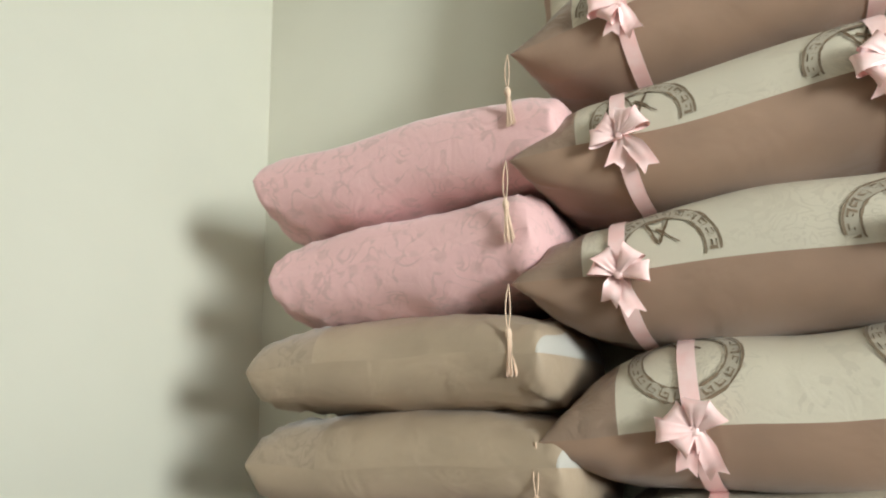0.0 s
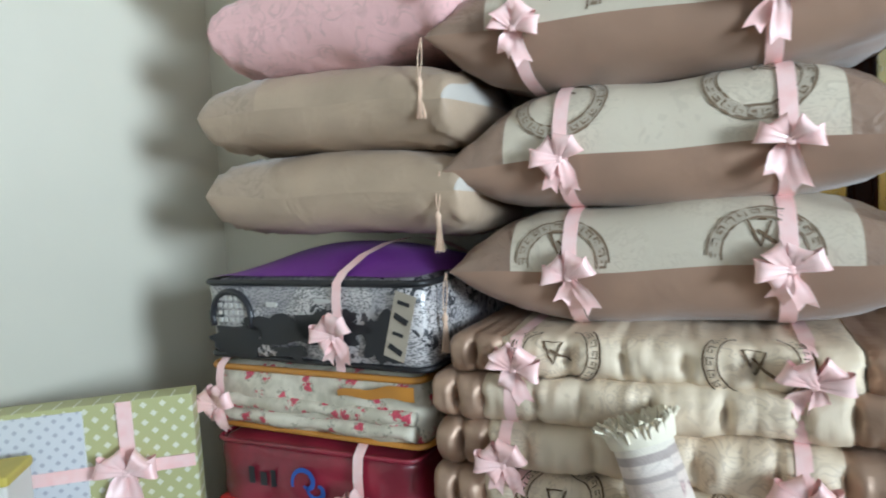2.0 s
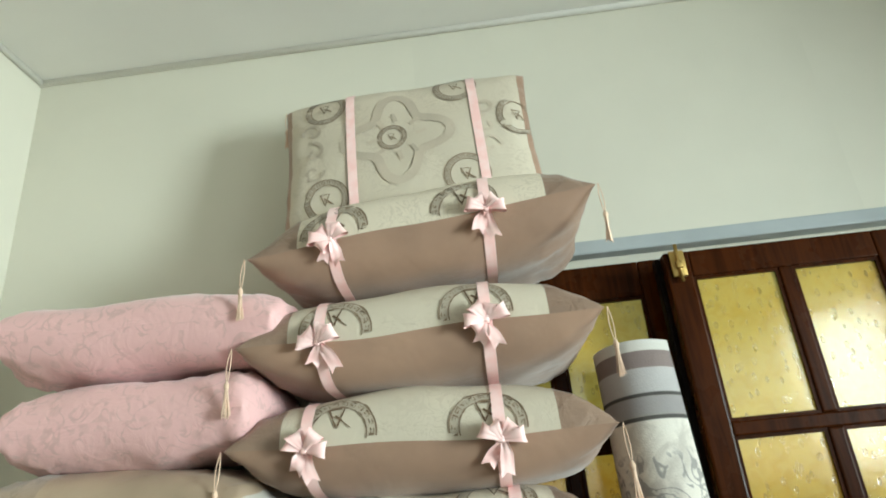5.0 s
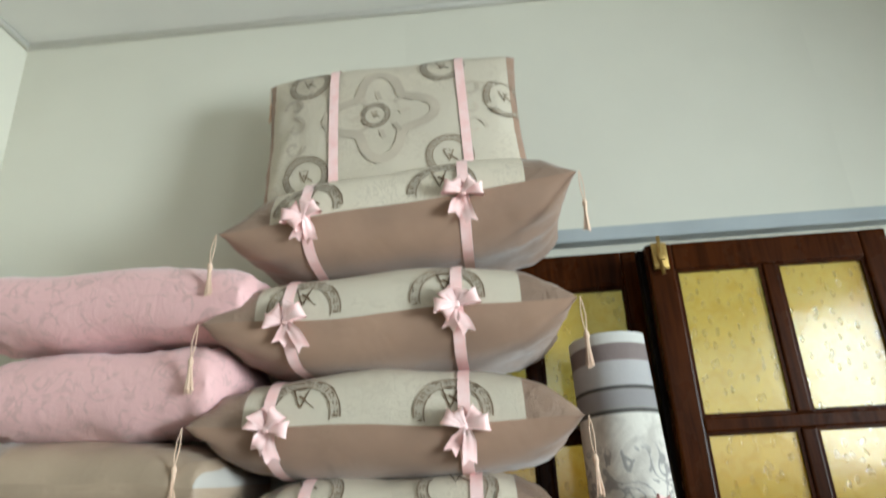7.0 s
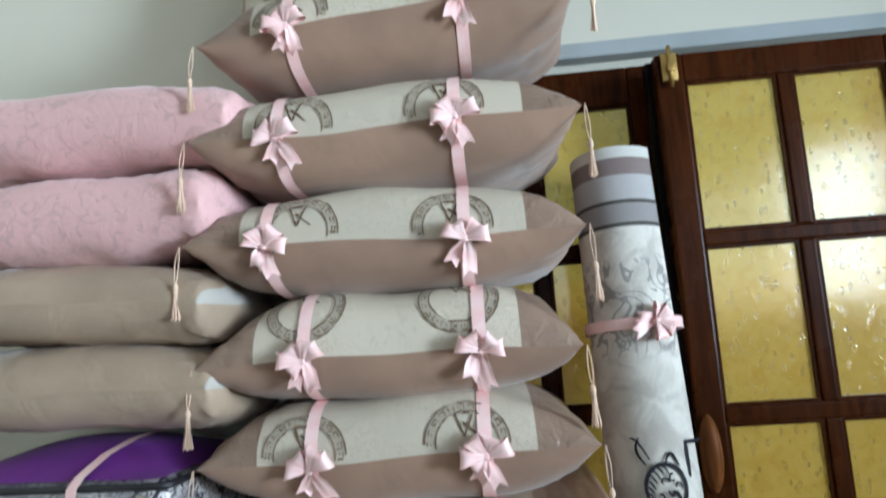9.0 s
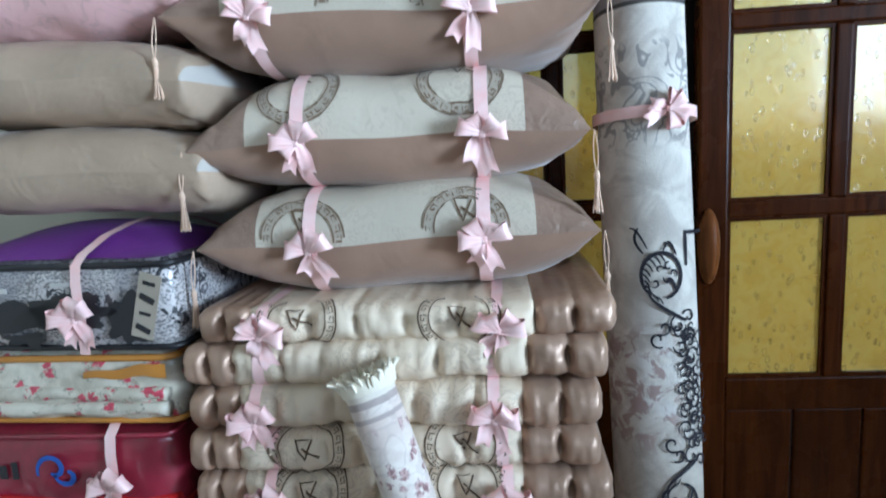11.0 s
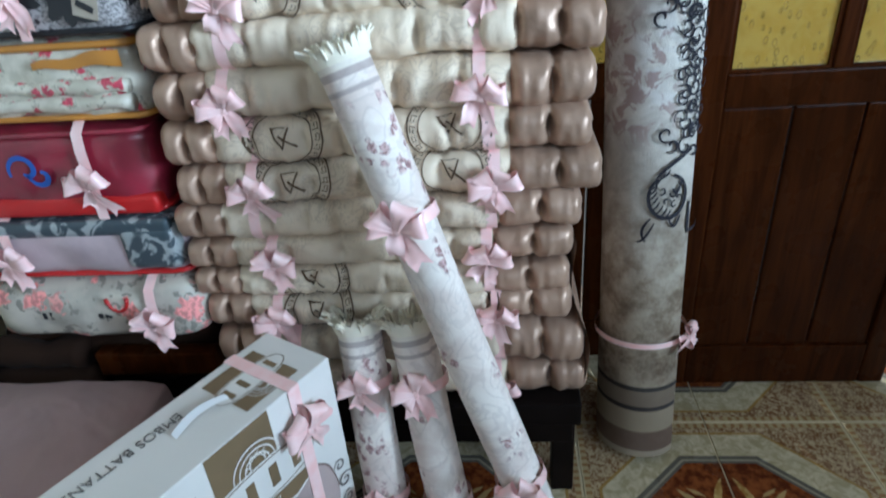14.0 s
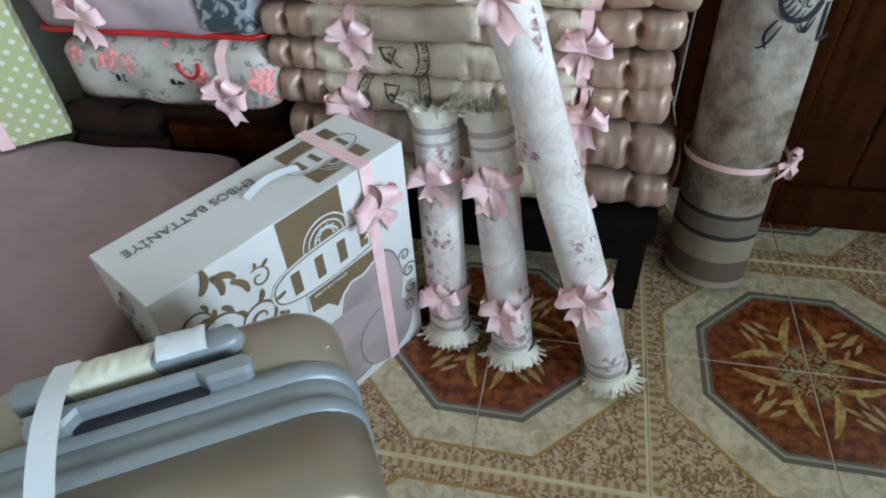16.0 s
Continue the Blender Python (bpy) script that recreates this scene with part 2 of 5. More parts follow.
GREY_INK = plain("grey_ink", (0.17, 0.155, 0.14), 0.45, 0.15)
PHOTO_ROSE = cloth("printed_rose_plush", (0.43, 0.34, 0.32), 0.5, 0.25, 0.0, 300, 9, 0.0)
SHELL = plain("champagne_shell", (0.32, 0.26, 0.18), 0.36, 0.06, 3, 0.4, 0.04, 200, Coat_Weight=0.3)
SILVER = plain("grey_silver_plastic", (0.29, 0.31, 0.31), 0.44, 0.08, 5, 0.25)
WHITE_PLASTIC = plain("white_film", (0.80, 0.80, 0.80), 0.3, 0.05, 8)
CREAM_FILM = plain("cream_wrapping", (0.72, 0.68, 0.52), 0.35, 0.08, 10, 0.0, 0.6, 60)
BRASS = plain("brass", (0.45, 0.30, 0.10), 0.35, 0.2, 20, 0.9)


def wood_mat(name, c, rough=0.36):
    n = Net(name)
    co = n.coords()
    m = n.node("ShaderNodeMapping", 0, Vector=co, Scale=(14.0, 14.0, 1.2))
    g = n.noise(m, 3.0, 5, 0.6, 1.0)
    col = n.mix(n.step(g, 0.3, 0.7), tone(c, 0.6), tone(c, 1.35))
    col = n.mix(n.m("MULTIPLY", n.step(n.noise(co, 3, 3), 0.5, 0.7), 0.5), col, tone(c, 0.5))
    return n.done(col, n.m("ADD", rough - 0.08, n.m("MULTIPLY", n.noise(co, 9, 4), 0.2)), 0.0, g, 0.15, 0.002, Specular_IOR_Level=0.07)


WOOD = wood_mat("varnished_wood", (0.042, 0.0108, 0.0022), 0.26)
WOOD_LIGHT = wood_mat("worn_wood", (0.17, 0.058, 0.016))


def amber_glass():
    """Amber rolled glass, gently hammered, with scattered small dents."""
    n = Net("amber_pebbled_glass")
    co = n.coords()
    w = n.noise(co, 30, 3, 0.5, 0.8)
    v = n.tree.nodes.new("ShaderNodeTexVoronoi")
    n.put(v.inputs["Vector"], n.node("ShaderNodeMapping", 0, Vector=co, Rotation=(0.0, 0.5, 0.0), Scale=(62.0, 62.0, 34.0)))
    v.inputs["Scale"].default_value = 1.0
    some = n.step(n.node("ShaderNodeSeparateColor", 0, Color=v.outputs["Color"]), 0.3, 0.4)
    rim = n.m("ABSOLUTE", n.m("SUBTRACT", n.m("ADD", v.outputs["Distance"], n.m("MULTIPLY", w, 0.3)), 0.42))
    dent = n.m("MULTIPLY", n.m("SUBTRACT", 1.0, n.step(rim, 0.03, 0.10)), some)
    h = n.m("SUBTRACT", w, n.m("MULTIPLY", dent, 0.35))
    col = n.mix(n.step(w, 0.35, 0.7), (0.98, 0.70, 0.15), (0.90, 0.60, 0.10))
    col = n.mix(n.m("MULTIPLY", dent, 0.5), col, (0.42, 0.27, 0.04))
    return n.done(col, 0.14, 0.0, h, 0.25, 0.003, Transmission_Weight=0.65, IOR=1.5, Specular_IOR_Level=0.9, Coat_Weight=1.0, Coat_Roughness=0.12)


AMBER = amber_glass()


def newsprint():
    """Black and white print under a clear sleeve."""
    n = Net("newspaper_print")
    co = n.coords()
    v = n.tree.nodes.new("ShaderNodeTexVoronoi")
    n.put(v.inputs["Vector"], co)
    v.inputs["Scale"].default_value = 16.0
    patch = n.node("ShaderNodeSeparateColor", 0, Color=v.outputs["Color"])
    text = n.step(n.noise(n.node("ShaderNodeMapping", 0, Vector=co, Scale=(150.0, 150.0, 330.0)), 1.0, 2), 0.44, 0.52)
    blots = n.step(n.noise(co, 48, 3, 0.6, 1.5), 0.47, 0.53)
    f = n.m("ADD", n.m("MULTIPLY", n.step(patch, 0.40, 0.5), n.m("ADD", 0.3, n.m("MULTIPLY", text, 0.7))), n.m("MULTIPLY", n.step(patch, 0.55, 0.45), blots))
    col = n.mix(n.m("MINIMUM", f, 1.0), (0.03, 0.03, 0.035), (0.58, 0.54, 0.53))
    col = n.mix(n.m("MULTIPLY", n.step(n.noise(co, 6, 2), 0.52, 0.6), 0.5), col, (0.20, 0.19, 0.22))
    return n.done(col, 0.4, 0.0, n.noise(co, 25, 3), 0.6, 0.006, Coat_Weight=0.8, Coat_Roughness=0.08)


NEWS = newsprint()


def teal_print():
    n = Net("slate_blue_floral")
    co = n.coords()
    f = n.step(n.noise(co, 22, 3, 0.5, 1.5), 0.5, 0.58)
    return n.done(n.mix(f, (0.05, 0.07, 0.085), (0.36, 0.38, 0.38)), 0.45, 0.0, n.noise(co, 20, 3), 0.5, 0.005, Coat_Weight=0.5, Coat_Roughness=0.12)


TEAL = teal_print()


def dots(name, ground, dot, scale):
    n = Net(name)
    co = n.coords(False)
    sx = n.node("ShaderNodeSeparateXYZ", 0, Vector=co)
    sz = n.node("ShaderNodeSeparateXYZ", 2, Vector=co)
    a = n.m("MULTIPLY", n.m("ADD", sx, sz), scale)
    b = n.m("MULTIPLY", n.m("SUBTRACT", sx, sz), scale)
    d = n.m("MAXIMUM", n.m("ABSOLUTE", n.m("SUBTRACT", n.m("FRACT", a), 0.5)), n.m("ABSOLUTE", n.m("SUBTRACT", n.m("FRACT", b), 0.5)))
    f = n.m("SUBTRACT", 1.0, n.step(d, 0.17, 0.22))
    col = n.mix(n.m("MULTIPLY", n.noise(co, 5, 3), 0.25), n.mix(f, ground, dot), tone(ground, 0.8))
    return n.done(col, 0.5, 0.0, n.noise(co, 40, 3), 0.1, 0.002)


GREEN_DOTS = dots("sage_polka_dots", (0.50, 0.50, 0.24), (0.78, 0.78, 0.66), 28.0)
WHITE_DOTS = dots("white_polka_dots", (0.70, 0.71, 0.74), (0.45, 0.46, 0.52), 36.0)


def tile_mat():
    """A quarter of an octagon medallion; local origin at the medallion's centre."""
    n = Net("medallion_tile")
    co = n.coords(False)
    rnd = n.m("MULTIPLY", n.node("ShaderNodeObjectInfo", 5), 9.0)
    sh = n.tree.nodes.new("ShaderNodeVectorMath")
    n.put(sh.inputs[0], co)
    n.put(sh.inputs[1], n.node("ShaderNodeCombineXYZ", X=rnd, Y=rnd, Z=rnd))
    cs = sh.outputs[0]
    x, y = n.m("ABSOLUTE", n.node("ShaderNodeSeparateXYZ", 0, Vector=co)), n.m("ABSOLUTE", n.node("ShaderNodeSeparateXYZ", 1, Vector=co))
    big = n.m("MAXIMUM", x, y)
    d = n.m("MAXIMUM", big, n.m("MULTIPLY", n.m("ADD", x, y), 0.7071))
    r = n.m("SQRT", n.m("ADD", n.m("MULTIPLY", x, x), n.m("MULTIPLY", y, y)))
    mottle = n.noise(cs, 30, 5, 0.65, 1.2)
    marble = n.mix(n.step(mottle, 0.35, 0.65), (0.46, 0.37, 0.21), (0.70, 0.60, 0.40))
    rust = n.mix(n.step(n.noise(cs, 45, 4, 0.6), 0.35, 0.65), (0.10, 0.022, 0.008), (0.27, 0.078, 0.02))
    near = n.m("ARCTAN2", n.m("MINIMUM", x, y), big)
    jag = n.m("MULTIPLY", n.m("SUBTRACT", n.noise(co, 70, 2), 0.5), 0.010)

    def blade(centre, slope, r0, r1, half):
        """A curved leaf between two radii whose angle from the nearest axis changes along it."""
        run = n.m("DIVIDE", n.m("SUBTRACT", r, r0), r1 - r0)
        wide = n.m("MULTIPLY", n.m("SINE", n.m("MULTIPLY", n.m("MINIMUM", n.m("MAXIMUM", run, 0.0), 1.0), math.pi)), half)
        off = n.m("MULTIPLY", n.m("ABSOLUTE", n.m("SUBTRACT", near, n.m("ADD", centre, n.m("MULTIPLY", n.m("POWER", n.m("MAXIMUM", run, 0.0), 0.7), slope)))), r)
        return n.step(n.m("SUBTRACT", n.m("ADD", wide, n.m("MULTIPLY", jag, n.step(wide, 0.0, half))), off), 0.0, 0.003)

    big_leaf = blade(0.80, -0.74, 0.05, 0.162, 0.0125)
    sprigs = n.m("MAXIMUM", n.m("MAXIMUM", blade(0.785, 0.0, 0.105, 0.178, 0.008), blade(0.52, 0.16, 0.115, 0.165, 0.007)), blade(0.40, 0.30, 0.075, 0.125, 0.007))
    heart = n.m("MULTIPLY", n.m("SUBTRACT", 1.0, n.step(r, 0.055, 0.085)), n.step(n.m("ABSOLUTE", n.m("SUBTRACT", n.noise(co, 38, 2, 0.5, 1.8), 0.5)), 0.075, 0.03))
    gold_c = n.mix(n.step(n.noise(co, 55, 3), 0.35, 0.65), (0.36, 0.20, 0.05), (0.60, 0.42, 0.15))
    inside = n.mix(n.m("MULTIPLY", heart, 0.85), rust, (0.42, 0.36, 0.17))
    inside = n.mix(n.m("MULTIPLY", sprigs, 0.85), inside, (0.52, 0.36, 0.14))
    inside = n.mix(big_leaf, inside, gold_c)
    corner = n.mix(n.step(n.noise(cs, 75, 4, 0.6, 1.5), 0.42, 0.58), (0.24, 0.12, 0.05), (0.58, 0.44, 0.26))
    col = n.mix(n.step(d, 0.199, 0.201), inside, (0.15, 0.13, 0.10))
    col = n.mix(n.m("MULTIPLY", n.step(d, 0.206, 0.207), n.m("SUBTRACT", 1.0, n.step(d, 0.212, 0.213))), col, (0.36, 0.31, 0.22))
    col = n.mix(n.step(d, 0.222, 0.224), col, marble)
    col = n.mix(n.step(d, 0.292, 0.294), col, (0.40, 0.24, 0.07))
    col = n.mix(n.step(d, 0.299, 0.301), col, corner)
    ticks = n.step(n.m("SINE", n.m("MULTIPLY", n.m("MINIMUM", x, y), 300.0)), 0.0, 0.3)
    col = n.mix(n.step(big, 0.316, 0.318), col, n.mix(ticks, (0.52, 0.39, 0.20), (0.36, 0.20, 0.08)))
    col = n.mix(n.step(big, 0.330, 0.332), col, (0.66, 0.54, 0.33))
    wear = n.noise(cs, 8, 4)
    return n.done(col, n.m("ADD", 0.16, n.m("MULTIPLY", wear, 0.2)), 0.0, mottle, 0.08, 0.002)


TILE = tile_mat()


def carpet_mat():
    """Grey woven carpet; bands at both ends, faded blooms between; local z runs along the roll."""
    n = Net("grey_carpet")
    co = n.coords(False)
    z = n.node("ShaderNodeSeparateXYZ", 2, Vector=co)
    fuzz = n.noise(co, 320, 3)
    cloud = n.noise(co, 11, 5, 0.6, 0.8)
    base = n.mix(n.step(cloud, 0.38, 0.62), (0.55, 0.505, 0.45), (0.76, 0.715, 0.64))
    # lower part: brown mottling, plus painted-in shade that deepens towards the foot
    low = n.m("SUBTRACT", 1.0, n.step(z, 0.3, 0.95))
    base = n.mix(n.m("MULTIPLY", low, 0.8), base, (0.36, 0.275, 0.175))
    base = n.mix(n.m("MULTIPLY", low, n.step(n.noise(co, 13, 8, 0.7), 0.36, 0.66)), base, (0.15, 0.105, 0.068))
    bloom = n.m("MULTIPLY", n.step(z, 1.38, 1.42), n.m("SUBTRACT", 1.0, n.step(z, 1.58, 1.62)))
    ring = n.m("ABSOLUTE", n.m("SUBTRACT", n.noise(co, 14, 2, 0.5, 1.5), 0.5))
    base = n.mix(n.m("MULTIPLY", bloom, n.m("MULTIPLY", n.m("SUBTRACT", 1.0, n.step(ring, 0.02, 0.05)), 0.7)), base, (0.22, 0.21, 0.21))
    x = n.node("ShaderNodeSeparateXYZ", 0, Vector=co)
    rose = n.m("MULTIPLY", n.m("MULTIPLY", n.step(z, 0.74, 0.82), n.m("SUBTRACT", 1.0, n.step(z, 0.98, 1.06))), n.m("SUBTRACT", 1.0, n.step(x, 0.0, 0.05)))
    pale = n.m("MULTIPLY", rose, n.step(n.noise(co, 15, 3, 0.5, 1.5), 0.45, 0.6))
    base = n.mix(n.m("MULTIPLY", pale, 0.6), base, (0.80, 0.77, 0.74))
    base = n.mix(n.m("MULTIPLY", rose, n.m("MULTIPLY", n.step(n.noise(co, 24, 4, 0.6, 1.0), 0.5, 0.58), 0.8)), base, (0.36, 0.24, 0.22))
    band = lambda a, b: n.m("MULTIPLY", n.step(z, a - 0.002, a + 0.002), n.m("SUBTRACT", 1.0, n.step(z, b - 0.002, b + 0.002)))
    for a, b, c in ((1.79, 1.832, (0.20, 0.15, 0.145)), (1.832, 1.9, (0.62, 0.60, 0.56)), (1.732, 1.79, (0.45, 0.43, 0.43)), (1.682, 1.724, (0.28, 0.26, 0.265)),
                    (1.724, 1.733, (0.03, 0.028, 0.03)), (1.672, 1.682, (0.03, 0.028, 0.03)),
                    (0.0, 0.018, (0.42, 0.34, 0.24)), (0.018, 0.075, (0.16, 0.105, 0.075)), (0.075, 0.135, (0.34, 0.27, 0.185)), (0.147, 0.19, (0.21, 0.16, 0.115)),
                    (0.135, 0.147, (0.03, 0.028, 0.03)), (0.19, 0.202, (0.03, 0.028, 0.03))):
        base = n.mix(n.m("MULTIPLY", band(a, b), 0.92), base, c)
    base = n.mix(n.m("MULTIPLY", fuzz, 0.14), base, (0.10, 0.09, 0.08))
    return n.done(base, 0.9, 0.0, fuzz, 0.4, 0.003, Specular_IOR_Level=0.1)


CARPET = carpet_mat()
CARPET_INK = cloth("charcoal_pile", (0.035, 0.033, 0.04), 0.9, 0.2)


# ---- builders ----
def part(name, bm, material, parent=None, label="", smooth=True):
    me = bpy.data.meshes.new(name)
    if smooth:
        for f in bm.faces:
            f.smooth = True
    bm.to_mesh(me)
    bm.free()
    me.materials.append(material)
    ob = new(name, me)
    if parent:
        ob.parent = parent
    if label:
        tagged(ob, label)
    return ob


def thing(name, label, category, m, group="", kind=""):
    ob = new(name)
    ob.empty_display_size = 0.1
    ob.matrix_world = m
    return tagged(ob, label, category, group, kind)


def sheet(bm, f, nu, nv, close_u=False, close_v=False):
    """A grid of faces over f(u, v), with u and v from 0 to 1."""
    rows = [[bm.verts.new(f(i / (nu if close_u else nu - 1), j / (nv if close_v else nv - 1))) for j in range(nv)] for i in range(nu)]
    for i in range(nu if close_u else nu - 1):
        for j in range(nv if close_v else nv - 1):
            a, b = rows[i], rows[(i + 1) % nu]
            bm.faces.new((a[j], b[j], b[(j + 1) % nv], a[(j + 1) % nv]))
    return rows


def box(bm, x0, y0, z0, x1, y1, z1, bevel=0.0, seg=2):
    r = bmesh.ops.create_cube(bm, size=1.0)
    vs = r["verts"]
    for v in vs:
        v.co = Vector(((x0 + x1) / 2 + v.co.x * (x1 - x0), (y0 + y1) / 2 + v.co.y * (y1 - y0), (z0 + z1) / 2 + v.co.z * (z1 - z0)))
    if bevel:
        es = {e for v in vs for e in v.link_edges}
        bmesh.ops.bevel(bm, geom=list(es), offset=bevel, segments=seg, affect="EDGES", profile=0.6)
    return bm


def boxed(name, dims, material, parent=None, bevel=0.004, label="", smooth=False):
    return part(name, box(bmesh.new(), *dims, bevel), material, parent, label, smooth)


def strip(bm, pts, wide, normals, thick=0.0008):
    """A thin ribbon along pts; wide: half-width vectors; normals: offsets for its thickness."""
    for k in (1, -1) if thick > 0.002 else (1,):
        a = [[bm.verts.new(p + w * s + n * thick * k) for s in (-1, 0, 1)] for p, w, n in zip(pts, wide, normals)]
        for r, q in zip(a, a[1:]):
            for i in range(2):
                bm.faces.new((r[i], q[i], q[i + 1], r[i + 1]) if k > 0 else (r[i], r[i + 1], q[i + 1], q[i]))


def tube(bm, pts, radius, n=8, caps=True):
    rings = []
    for i, p in enumerate(pts):
        d = (pts[min(i + 1, len(pts) - 1)] - pts[max(i - 1, 0)]).normalized()
        s = d.orthogonal().normalized() if i == 0 else (rings[-1][1] - d * rings[-1][1].dot(d)).normalized()
        t = d.cross(s)
        r = radius(i / max(1, len(pts) - 1)) if callable(radius) else radius
        rings.append(([bm.verts.new(p + (s * math.cos(2 * math.pi * k / n) + t * math.sin(2 * math.pi * k / n)) * r) for k in range(n)], s))
    for (a, _), (b, _) in zip(rings, rings[1:]):
        for k in range(n):
            bm.faces.new((a[k], a[(k + 1) % n], b[(k + 1) % n], b[k]))
    if caps:
        bm.faces.new(rings[0][0][::-1])
        bm.faces.new(rings[-1][0])


def bow_loop(size, ang, ln, seed):
    """One puffed loop of satin ribbon, gathered at the knot, leaving it at ang degrees; faces -y."""
    rng = random.Random(seed * 31 + int(ang))
    bm = bmesh.new()
    a = radians(ang)
    d, side, out = Vector((math.cos(a), 0, math.sin(a))), Vector((-math.sin(a), 0, math.cos(a))), Vector((0, -1, 0))
    twist, phase, puff = rng.uniform(-0.5, 0.5), rng.uniform(0, 6.28), rng.uniform(0.13, 0.19)

    def f(u, v):
        s = math.sin(math.pi * u)
        c = 2 * v - 1
        half = size * (0.055 + 0.135 * s ** 0.8)
        lift = math.sin(2 * math.pi * u) * size * puff * 0.75 + size * puff
        crease = size * 0.022 * math.cos(7.0 * c + phase) * (1 - 0.75 * s)
        return d * size * (ln * s ** 0.8 + 0.02 * c * c) + out * (lift + crease + c * half * twist * s) + side * half * c

    sheet(bm, f, 19, 7)
    return bm


def bow_tail(size, ang, ln, seed):
    """A hanging ribbon end with a notch."""
    bm = bmesh.new()
    a = radians(ang)
    d, side = Vector((math.cos(a), 0, math.sin(a))), Vector((-math.sin(a), 0, math.cos(a)))

    def f(u, v):
        c = 2 * v - 1
        half = size * 0.155 * (0.35 + 0.65 * min(1.0, 2.2 * u))
        notch = d * size * 0.11 * (abs(c) - 1) * max(0.0, (u - 0.8) / 0.2)
        out = size * (0.07 + 0.07 * math.sin(4.6 * u + seed) + 0.05 * c * math.sin(3.5 * u + 2 * seed) + 0.02 * math.cos(6 * c) * (1 - u))
        return d * size * ln * u + notch + side * (half * c + size * 0.05 * math.sin(3 * u + seed)) + Vector((0, -out, 0))

    sheet(bm, f, 12, 7)
    return bm


def satin_mesh(name, bm):
    me = bpy.data.meshes.new(name)
    for f in bm.faces:
        f.smooth = True
    bm.to_mesh(me)
    bm.free()
    me.materials.append(PINK_RIBBON)
    return me


BOW = 0.098
KNOT = satin_mesh("bow", box(bmesh.new(), -BOW * 0.075, -BOW * 0.2, -BOW * 0.085, BOW * 0.075, -BOW * 0.02, BOW * 0.085, BOW * 0.05))
BOW_SETS = []
for seed in range(6):
    rng = random.Random(seed)
    turn = rng.uniform(-16, 16)
    made = [("loop", satin_mesh("loop", bow_loop(BOW, ang + turn + rng.uniform(-9, 9), ln * rng.uniform(0.9, 1.12), seed))) for ang, ln in ((12, 0.50), (168, 0.50), (58, 0.43), (124, 0.42), (205, 0.36))[: 5 if seed % 3 == 2 else 4]]
    made += [("tail", satin_mesh("tail", bow_tail(BOW, ang + turn * 0.5 + rng.uniform(-12, 12), ln * rng.uniform(0.85, 1.15), seed + k))) for k, (ang, ln) in enumerate(((-66, 0.74), (-112, 0.62)))]
    BOW_SETS.append(made)
bow_count = 0


def bow(parent, place, scale=1.0, rx=0, ry=0, rz=0):
    global bow_count
    ob = new("bow", KNOT)
    ob.parent = parent
    ob.matrix_local = pose(*place, rx, ry, rz) @ Matrix.Scale(scale * 0.9, 4)
    for name, me in BOW_SETS[bow_count * 5 % 6 if bow_count % 2 else bow_count % 6]:
        o = new(name, me)
        o.parent = ob
    bow_count += 1
    return tagged(ob, "pink satin bow with notched tails")


def tassel(parent, place, length=0.13, lean=0.0, seed=0, fore=0.0):
    rng = random.Random(seed)
    bm = bmesh.new()
    top = Vector(place)
    neck = length * 0.55
    for s in (-1, 1):
        tube(bm, [top + Vector((s * 0.004 * math.sin(math.pi * k / 6) + lean * k / 6 * neck, -0.002 - fore * math.sin(math.pi * k / 12), -neck * k / 6)) for k in range(7)], 0.0011, 5)
    hub = top + Vector((lean * neck, -0.002 - fore, -neck))
    tube(bm, [hub + Vector((0, 0, 0.008 - 0.004 * k)) for k in range(6)], lambda k: 0.0025 + 0.0035 * math.sin(math.pi * k), 8)
    for k in range(22):
        a, r = rng.uniform(0, 6.28), rng.uniform(0.2, 1)
        e = Vector((math.cos(a) * 0.010 * r, math.sin(a) * 0.008 * r, -length * 0.45 * rng.uniform(0.92, 1.05)))
        tube(bm, [hub + Vector((math.cos(a) * 0.003, math.sin(a) * 0.003, -0.008)), hub + e * 0.5, hub + e], 0.0012, 4, False)
    return part("tassel", bm, TASSEL, parent, "peach thread tassel")


